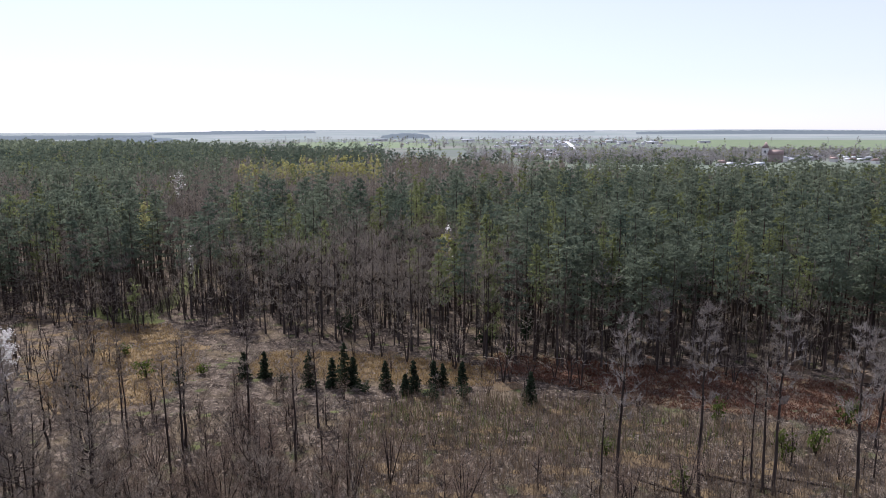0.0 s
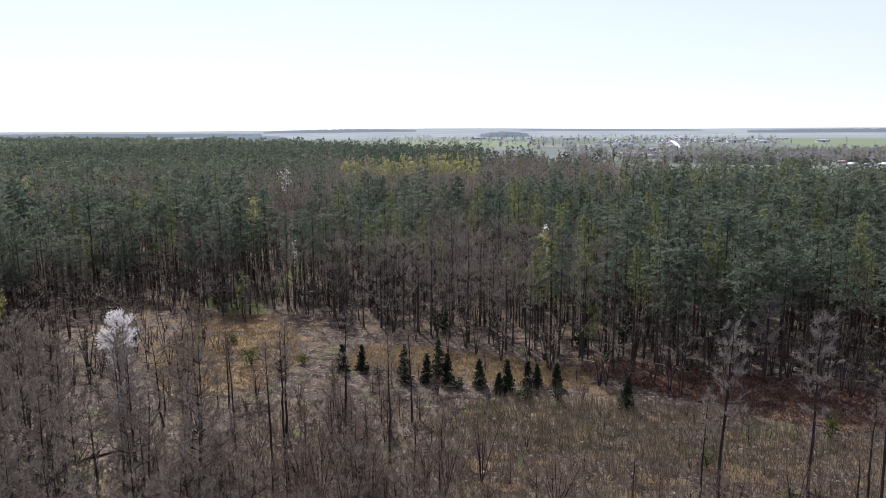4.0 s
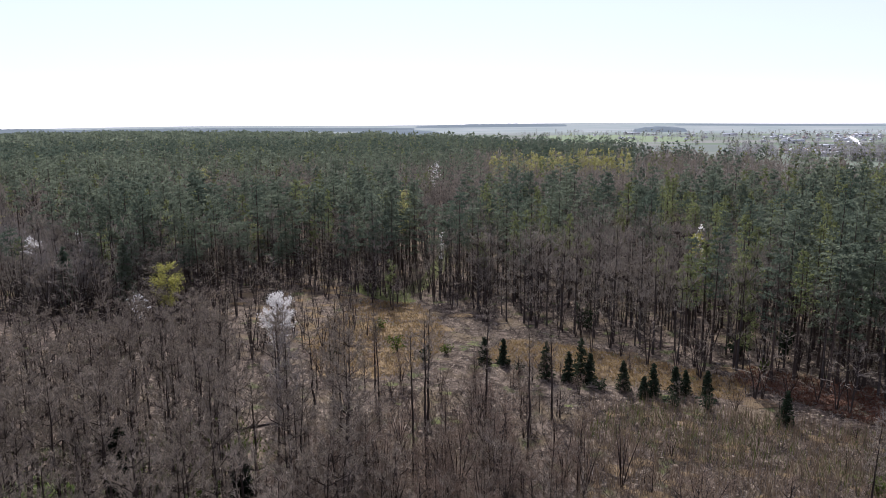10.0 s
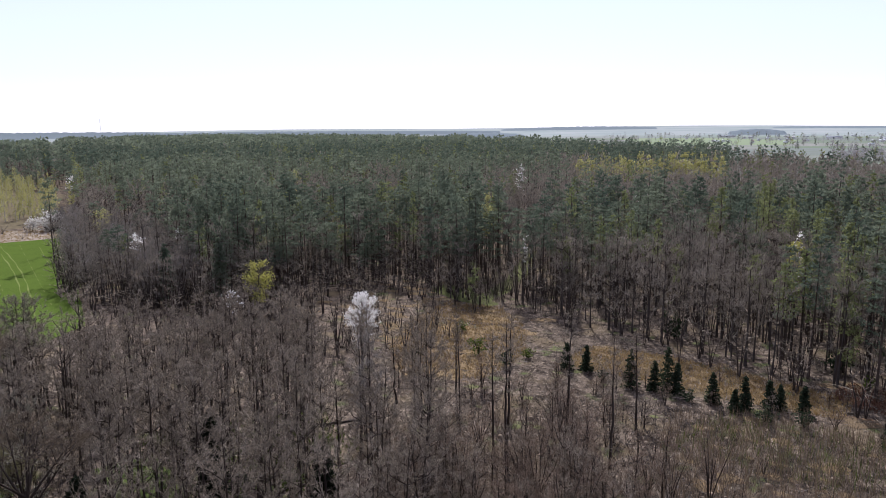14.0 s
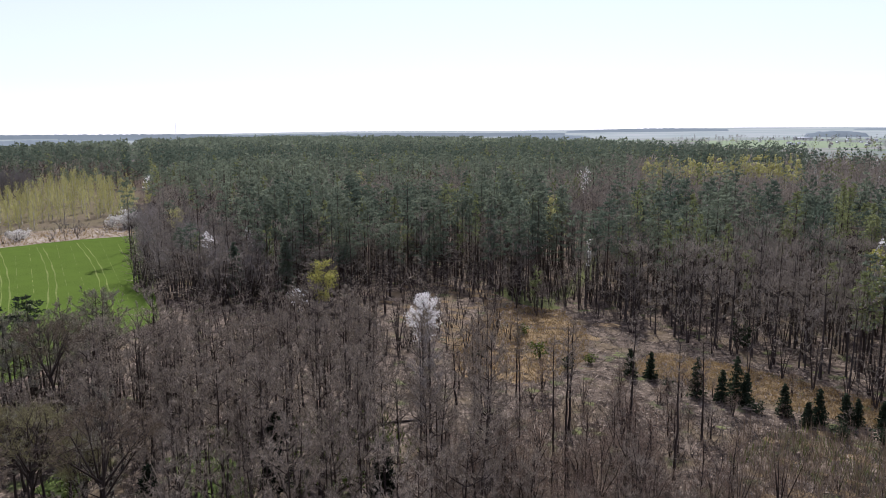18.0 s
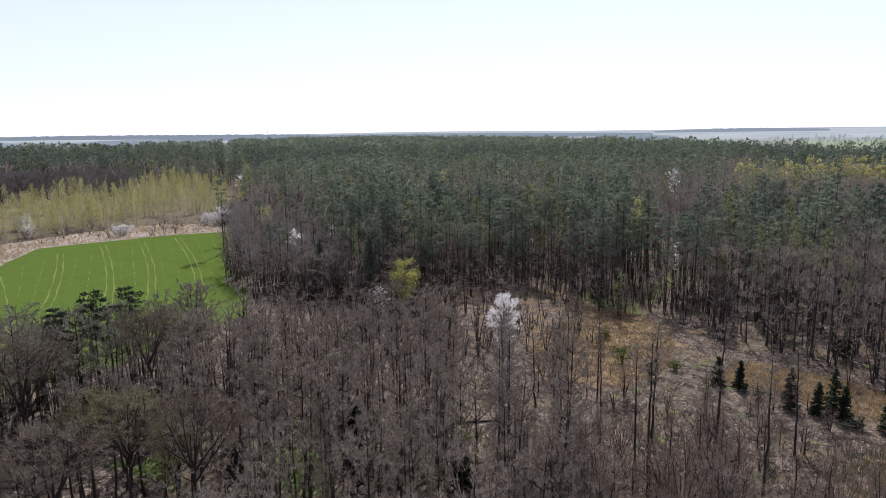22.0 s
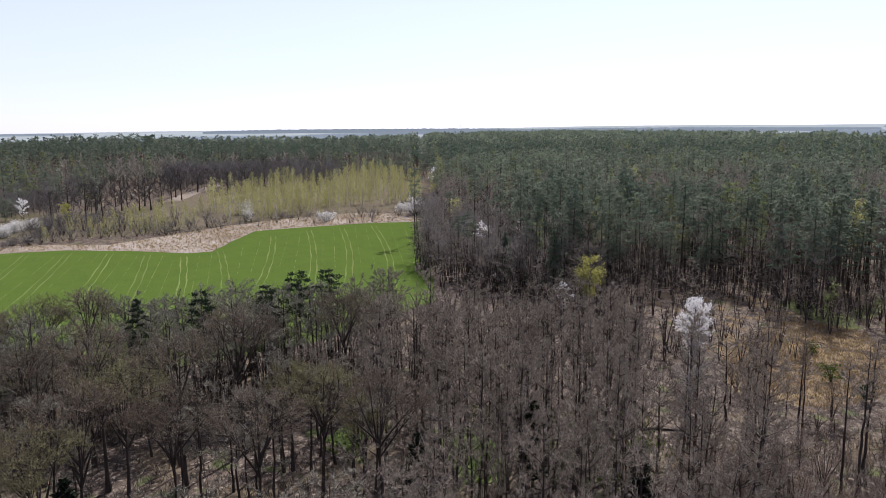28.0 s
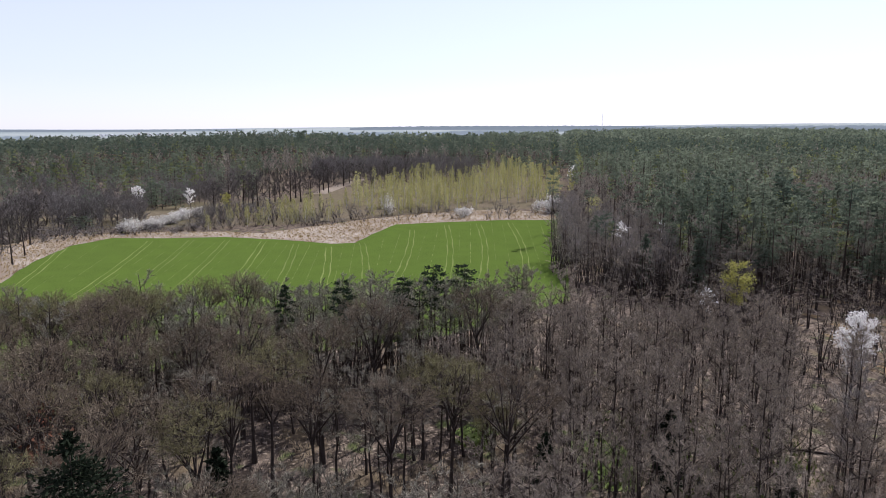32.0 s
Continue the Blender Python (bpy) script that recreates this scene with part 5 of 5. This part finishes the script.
# ---- behind the field ----
dark_oaks = [tree_thing("dark_oak", bare_tree(np.random.default_rng(720 + k), 18.5, 0.25, 7.0, 16, 7, 6, 0.17, 5, 0.42, (0.2, 0.8), 8, 0.2), BARK, TWIG_DARK, "old dark leafless oak behind the young birches", "oak tree", "old oaks behind the field") for k in range(3)]
spots = []
for a_, d_ in ((81.5, 372), (80.4, 364), (79.3, 372), (78.4, 378), (77.6, 384), (76.8, 392), (76.0, 398), (75.2, 406), (74.5, 420), (73.8, 444), (70.4, 483), (69.1, 481), (79.7, 394), (78.0, 404), (76.4, 420), (82.6, 385), (74.2, 458), (72.6, 500), (71.6, 515), (67.6, 520), (66.2, 540)):
    x, y = at(a_, d_ + rng.uniform(-8, 8))
    spots.append((x, y, rng.uniform(0.8, 1.15), rng.uniform(0.8, 1.15)))
for a_, d_ in ((95.6, 268), (96.4, 252), (95.2, 292), (95.0, 312), (97.6, 240), (94.6, 330), (96.8, 300), (97.5, 275), (98.3, 258), (95.8, 345), (98.2, 320), (99.5, 290)):
    x, y = at(a_, d_)
    spots.append((x, y, rng.uniform(0.7, 0.92), rng.uniform(0.6, 0.85)))
plant(dark_oaks, spots)

hedge = [tree_thing("blossom_bush", leafy(np.random.default_rng(740 + k), 5.5, 0.03, 2.6, 560, 0.42, 6, 0.05, 14, 0.5), BARK, HEDGE, "round grey-white bush of blackthorn in blossom beside the field", "blackthorn bush", "blossoming bushes along the field") for k in range(4)]
spots = [(-334, 127, 1.25, 1.35), (-310, 119, 0.95, 1.15), (-284, 144, 0.8, 1.3), (-289, 149, 0.75, 1.2), (-281, 191, 1.5, 1.5), (-277, 186, 1.1, 1.3), (-285, 185, 1.0, 1.3), (-274, 194, 0.7, 0.9), (-304, 8, 1.05, 1.3), (-307, 4, 0.8, 1.0)]
for k in range(34):
    f, q = rng.uniform(0, 1), rng.uniform(-5, 5)
    spots.append((-308 - 38 * f + q * 0.5, 13 + 23 * f - q, rng.uniform(0.45, 0.85), rng.uniform(0.7, 1.15)))
plant(hedge, spots)
white = [tree_thing("blossom_tree", blossoming(np.random.default_rng(750 + k), 12, 0.2, 3.6, 30, 1300, 0.45), BARK, BLOSSOM, "cherry tree in white blossom in the scrub", "cherry tree", "blossoming trees behind the field") for k in range(2)]
plant(white, [(-388, 14, 1.0, 0.9), (-383, 38, 0.85, 0.8)])
lone("fresh_green_tree", leafy(np.random.default_rng(81), 8.5, 0.2, 3.0, 260, 0.8, 1, 0.12, 20, 0.5), BARK, YELLOW, 81.6, 358, "round bush in bright yellow-green leaf", "bush")
scrub = [many_stems(np.random.default_rng(760 + k), 7.0, 4, 2.8, 7, 0.14) for k in range(3)]
scrub_spots = []
for k in range(250):
    a_, d_ = (rng.uniform(72, 97), rng.uniform(298, 332)) if k < 190 else (rng.uniform(57, 76), rng.uniform(308, 350))
    if not 85 < a_ < 90.5:
        x, y = at(a_, d_)
        scrub_spots.append((x, y, rng.uniform(0.3, 0.8), rng.uniform(0.4, 0.9)))
for k in range(150):
    a_, d_ = rng.uniform(83, 98), rng.uniform(294, 322)
    x, y = at(a_, d_)
    scrub_spots.append((x, y, rng.uniform(0.2, 0.55), rng.uniform(0.4, 0.9)))
for k in range(400):
    a_, d_ = rng.uniform(72, 101), rng.uniform(318, 460)
    if (a_ > 90 or d_ < 335) and not (83.0 < a_ < 90.5 and d_ < 400) and not (90 < a_ and d_ < 345):
        x, y = at(a_, d_)
        scrub_spots.append((x, y, rng.uniform(0.6, 1.5), rng.uniform(0.7, 1.3)))
for k in range(120):
    a_ = rng.uniform(54.0, 56.0)
    x, y = at(a_, rng.uniform(205, 360) if a_ < 55 else rng.uniform(330, 380))
    scrub_spots.append((x, y, rng.uniform(0.5, 1.2), rng.uniform(0.5, 0.9)))
low, ever, olive = [], [], []
for count, a0, a1, d0, d1, s0, s1 in ((34, 87.6, 91.0, 326, 352, 0.5, 0.72), (46, 91.0, 98, 320, 365, 0.55, 0.8), (170, 79, 100, 395, 570, 0.45, 0.75), (150, 62, 75, 500, 600, 0.75, 1.0), (40, 82, 86, 385, 440, 0.4, 0.6), (26, 78.5, 84, 318, 345, 0.3, 0.45)):
    for k in range(count):
        x, y = at(rng.uniform(a0, a1), rng.uniform(d0, d1))
        q = rng.uniform(s0, s1) * 1.45
        low.append((x, y, q, q * rng.uniform(0.75, 1.2)))
for count, a0, a1, d0, d1, s0, s1 in ((14, 90.2, 92.2, 352, 372, 0.45, 0.6), (16, 85, 88, 382, 410, 0.5, 0.72), (80, 79, 101, 410, 575, 0.45, 0.85), (5, 91.3, 92.5, 316, 326, 0.18, 0.28)):
    for k in range(count):
        x, y = at(rng.uniform(a0, a1), rng.uniform(d0, d1))
        ever.append((x, y, rng.uniform(s0, s1), rng.uniform(0.7, 1.1)))
for k in range(46):
    x, y = at(rng.uniform(80, 95), rng.uniform(395, 600))
    olive.append((x, y, rng.uniform(0.5, 1.0), rng.uniform(1.0, 1.6)))
wood_stuff("low_trees", low_bare, low, WOOD_BARK, TWIG_SCRUB, "low dark leafless trees behind the field", "trees")
wood_stuff("olive_trees", birch_1, olive, BARK, LARCH, "trees in first olive leaf behind the field", "trees")
wood_stuff("scrub_pines", pine_low, ever, BARK, PINE, "dark conifers in the scrub behind the field", "trees")
wood_stuff("scrub", scrub, scrub_spots, BARK, TWIG_SCRUB, "leafless grey-brown scrub behind the field", "scrub")
ground_blades("verge_grass", scatter_in([(-215, -38)] + VERGE_FAR + FIELD_FAR, 6000), 0.3, 0.9, 0.22, 0.6, STRAW, "dry beige grass of the field verge", "grass", 2)

# ---- the town and the plain ----
# plaster and roofs lightened: haze over the far town sits in these tones
PLASTER = solid_material("house_plaster", (0.60, 0.58, 0.54), (0.78, 0.76, 0.72), 0.3)
BRICK = solid_material("house_brick", (0.25, 0.205, 0.18), (0.36, 0.30, 0.27), 0.4)
ROOF_RED = solid_material("red_roof_tiles", (0.25, 0.19, 0.165), (0.37, 0.29, 0.26), 0.5)
ROOF_GREY = solid_material("grey_roof_sheets", (0.34, 0.35, 0.37), (0.56, 0.57, 0.58), 0.2, 0.7)
GLASS = solid_material("window_glass", (0.03, 0.035, 0.04), (0.06, 0.07, 0.08), 0.5, 0.15)
ASPHALT = solid_material("pale_road", (0.42, 0.41, 0.40), (0.55, 0.54, 0.52), 0.05, 0.8)


def box_part(name, parent, x0, x1, y0, y1, z0, z1, material):
    bm = bmesh.new()
    bmesh.ops.create_cube(bm, size=1, matrix=Matrix.Translation(((x0 + x1) / 2, (y0 + y1) / 2, (z0 + z1) / 2)) @ Matrix.Diagonal((x1 - x0, y1 - y0, z1 - z0, 1)))
    me = bpy.data.meshes.new(name)
    bm.to_mesh(me)
    bm.free()
    me.materials.append(material)
    o = new(name, me)
    o.parent = parent
    return o


def gable_roof(parent, w, d, z, rise, material):
    e = 0.5
    V = [(-w / 2 - e, -d / 2 - e, z), (w / 2 + e, -d / 2 - e, z), (w / 2 + e, d / 2 + e, z), (-w / 2 - e, d / 2 + e, z), (-w / 2 - e, 0, z + rise), (w / 2 + e, 0, z + rise)]
    me = mesh_from("roof", V, [(0, 1, 5), (0, 5, 4), (2, 3, 4), (2, 4, 5), (0, 4, 3), (1, 2, 5), (0, 3, 2), (0, 2, 1)], [material])
    o = new("roof", me)
    o.parent = parent
    return o


def house(w, d, h, rise, wall, roof, label):
    root = new("house")
    box_part("wall", root, -w / 2, w / 2, -d / 2, d / 2, 0, h, wall)
    top = gable_roof(root, w, d, h, rise, roof)
    box_part("chimney", top, w * 0.2, w * 0.2 + 0.7, -0.35, 0.35, h + rise * 0.6, h + rise + 0.8, BRICK)
    for k in (-1, 1):
        box_part("window", root, k * w * 0.3 - 0.6, k * w * 0.3 + 0.6, -d / 2 - 0.05, -d / 2 + 0.1, h * 0.35, h * 0.35 + 1.4, GLASS)
    for k in (0,):
        box_part("window", root, w / 2 - 0.1, w / 2 + 0.05, k * d * 0.25 - 0.6, k * d * 0.25 + 0.6, h * 0.35, h * 0.35 + 1.4, GLASS)
    return tagged(root, label, "house", "houses of the far town")


models = [house(12, 9, 4.2, 3.6, PLASTER, ROOF_GREY, "pale plastered house with a grey sheet roof"), house(11, 9, 5.5, 4, PLASTER, ROOF_RED, "pale plastered house with a red tiled roof"),
          house(16, 10, 4.5, 3.0, PLASTER, ROOF_GREY, "long low building with a pale sheet roof"), house(13, 10, 6.5, 3.2, PLASTER, ROOF_GREY, "tall pale house with a light sheet roof")]
places = [(-22.0, 800), (-21.3, 815), (-23.6, 790), (-24.0, 775), (-22.8, 782)]
for k in range(300):
    if k < 46:
        places.append((rng.normal(-8.3, 1.3), rng.uniform(960, 1130)))
    elif k < 120:
        places.append((rng.uniform(-33, -23.5), rng.uniform(930, 1150)))
    elif k < 200:
        places.append((rng.uniform(-18, -4), rng.uniform(1500, 2400)))
    elif k < 255:
        places.append((rng.uniform(-18, 8), rng.uniform(1700, 2900)))
    else:
        places.append((rng.uniform(83.5, 90.5), rng.uniform(2700, 3300)))
for k, (a_, d_) in enumerate(places):
    x, y = at(a_, d_)
    m = Matrix.Translation((x, y, float(ground_height(x, y)) - 0.1)) @ Matrix.Rotation(rng.choice([0.3, 1.87, 0.55, 2.1]) + rng.uniform(-0.15, 0.15), 4, "Z") @ Matrix.Scale(0.8, 4)
    if k < 4:
        models[k].matrix_basis = m
    else:
        copy_thing(models[int(rng.integers(0, 4))], m)

church = new("church")
box_part("nave", church, -14, 2, -6, 6, 0, 9, BRICK)
roof = gable_roof(church, 16, 12, 9, 6, ROOF_RED)
roof.location = (-6, 0, 0)
box_part("tower", church, 2, 9, -3.5, 3.5, 0, 17, PLASTER)
me = mesh_from("spire", [(1.6, -3.9, 17), (9.4, -3.9, 17), (9.4, 3.9, 17), (1.6, 3.9, 17), (5.5, 0, 25)], [(0, 1, 4), (1, 2, 4), (2, 3, 4), (3, 0, 4), (0, 3, 2), (0, 2, 1)], [ROOF_RED])
o = new("spire", me)
o.parent = church
for k in (-1, 1):
    box_part("window", church, 4.6, 6.4, k * 3.5 - 0.06, k * 3.5 + 0.06, 11, 14, GLASS)
x, y = at(-24.6, 945)
church.matrix_basis = Matrix.Translation((x, y, -0.1)) @ Matrix.Rotation(2.6, 4, "Z")
tagged(church, "brick church with a square pale tower and pointed roof", "church")
for a_, d_, n_ in ((-6.2, 1500, 40), (-14.2, 1950, 34), (-16.3, 1900, 30), (-13.2, 2050, 30), (-2, 2300, 40), (5, 2500, 50), (-10.5, 2300, 40), (-8.4, 1220, 24), (-20.0, 2000, 30)):
    hall = new("barn")
    box_part("wall", hall, -n_ / 2, n_ / 2, -7, 7, 0, 4.5, PLASTER)
    gable_roof(hall, n_, 14, 4.5, 2.6, ROOF_GREY)
    box_part("gate", hall, -2, 2, -7.06, -6.9, 0, 3.6, GLASS)
    x, y = at(a_, d_)
    hall.matrix_basis = Matrix.Translation((x, y, float(ground_height(x, y)) - 0.1)) @ Matrix.Rotation(rng.uniform(-0.3, 0.5), 4, "Z")
    tagged(hall, "long pale farm hall with a shiny sheet roof", "farm building", "farm halls of the plain")
patch("road", [at(-11.6, 1120), at(-11.1, 1150), at(-10.7, 1400), at(-10.2, 1900), at(-9.8, 2300), at(-9.5, 2300), at(-9.85, 1900), at(-10.3, 1400), at(-10.6, 1150), at(-11.0, 1120)], 0.25, ASPHALT, "pale straight road through the town", "road", 0.2, 60)
# far greens pulled towards grey: haze put into the field colour
MEADOW = solid_material("hazy_green_field", (0.165, 0.20, 0.125), (0.20, 0.23, 0.15), 0.02)
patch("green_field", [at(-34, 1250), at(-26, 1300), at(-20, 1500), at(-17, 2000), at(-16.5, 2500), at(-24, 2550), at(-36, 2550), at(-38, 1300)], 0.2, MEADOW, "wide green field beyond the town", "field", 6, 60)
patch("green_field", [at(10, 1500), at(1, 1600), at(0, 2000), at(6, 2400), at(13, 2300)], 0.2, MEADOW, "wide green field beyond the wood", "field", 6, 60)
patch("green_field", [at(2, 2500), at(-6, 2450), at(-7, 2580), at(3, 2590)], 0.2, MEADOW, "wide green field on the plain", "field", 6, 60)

grove = []
for k in range(6800):
    q = rng.uniform()
    if q < 0.42:
        a_, d_ = rng.uniform(-24.5, -2), 850 + 420 * rng.uniform() ** 1.6
        if patchy(a_ * 50, d_, 0.03, 8.0) < -0.5 or (a_ > -10 and rng.uniform() < 0.5):
            continue
    elif q < 0.62:
        a_, d_ = rng.uniform(-36, -22), rng.uniform(1000, 1250)
    else:
        a_, d_ = rng.uniform(-36, 14), rng.uniform(1300, 2900)
        if patchy(a_ * 40, d_, 0.02, 5.0) < 0.05 or (a_ < -17 and patchy(a_ * 60, d_, 0.03, 2.0) < 1.1):
            continue
    x, y = at(a_, d_)
    grove.append((x, y, rng.uniform(0.45, 0.95), rng.uniform(0.7, 1.3)))
town_round = some(5, lambda r: leafy(r, r.uniform(11, 16), 0.1, r.uniform(3.4, 4.8), 44, 1.5, 1, 0.2, 6, 0.5))
# paler twig copy for the town; the haze over it is in the colour
HAZY_TWIG = leaf_material("hazy_grey_twigs", (0.25, 0.235, 0.225), (0.36, 0.345, 0.335), 0.4, None, 0.3)
wood_stuff("town_trees", town_round, grove[::2], GREY_BARK, HAZY_TWIG, "leafless trees among the houses of the town", "trees")
wood_stuff("town_trees", town_round, grove[1::9], BARK, LARCH, "fresh green trees among the houses", "trees")
wood_stuff("town_pines", some(3, lambda r: conifer(r, 14, 0.1, 3.6, 14, 3, 2.2, 3, 1, 0.8)), grove[5::9], BARK, PINE, "dark conifers among the houses", "trees")


def far_wood(a0, a1, d, depth, h, material, label):
    """A distant wood: a long block with an uneven canopy."""
    n, rows = int((a1 - a0) * 6) + 2, 5
    V, T = [], []
    for i in range(n):
        a_ = a0 + (a1 - a0) * i / (n - 1)
        for j in range(rows):
            x, y = at(a_, d + depth * j / (rows - 1))
            z = float(ground_height(x, y))
            V.append((x, y, z - 1 if j in (0, rows - 1) or i in (0, n - 1) else z + h * (0.75 + 0.3 * rng.uniform()) * math.sin(math.pi * (i + 0.5) / n) ** 0.4))
    for i in range(n - 1):
        for j in range(rows - 1):
            p = i * rows + j
            T += [(p, p + 1, p + rows + 1), (p, p + rows + 1, p + rows)]
    tagged(new("distant_wood", mesh_from("distant_wood", V, T, [material])), label, "wood", "", "stuff")


# blue-grey paleness of distance haze is mixed into this canopy colour
HAZY_PINE = leaf_material("hazy_pine_canopy", (0.24, 0.28, 0.30), (0.29, 0.33, 0.35), 0.3)
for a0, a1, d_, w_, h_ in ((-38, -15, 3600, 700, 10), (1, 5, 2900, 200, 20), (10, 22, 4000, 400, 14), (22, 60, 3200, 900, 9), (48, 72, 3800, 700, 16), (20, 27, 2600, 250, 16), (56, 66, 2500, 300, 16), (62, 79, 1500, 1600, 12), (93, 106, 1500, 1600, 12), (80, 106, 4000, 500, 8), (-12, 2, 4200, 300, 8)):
    far_wood(a0, a1, d_, w_, h_, HAZY_PINE, "distant pine wood on the horizon, blue-grey haze in its colour")

mast = new("radio_mast")
for k in range(3):
    a_ = k * 2.094
    V, T = tube([(3 * math.cos(a_), 3 * math.sin(a_), 0), (0.4 * math.cos(a_), 0.4 * math.sin(a_), 75)], [0.35, 0.2], 5)
    o = new("leg", mesh_from("leg", V, T, [ROOF_GREY]))
    o.parent = mast
V, T = tube([(0, 0, 74), (0, 0, 92)], [0.3, 0.15], 5)
o = new("aerial", mesh_from("aerial", V, T, [ROOF_GREY]))
o.parent = mast
x, y = at(52.1, 3000)
mast.matrix_basis = Matrix.Translation((x, y, float(ground_height(x, y)) - 0.5))
tagged(mast, "slender lattice radio mast on the horizon", "mast")
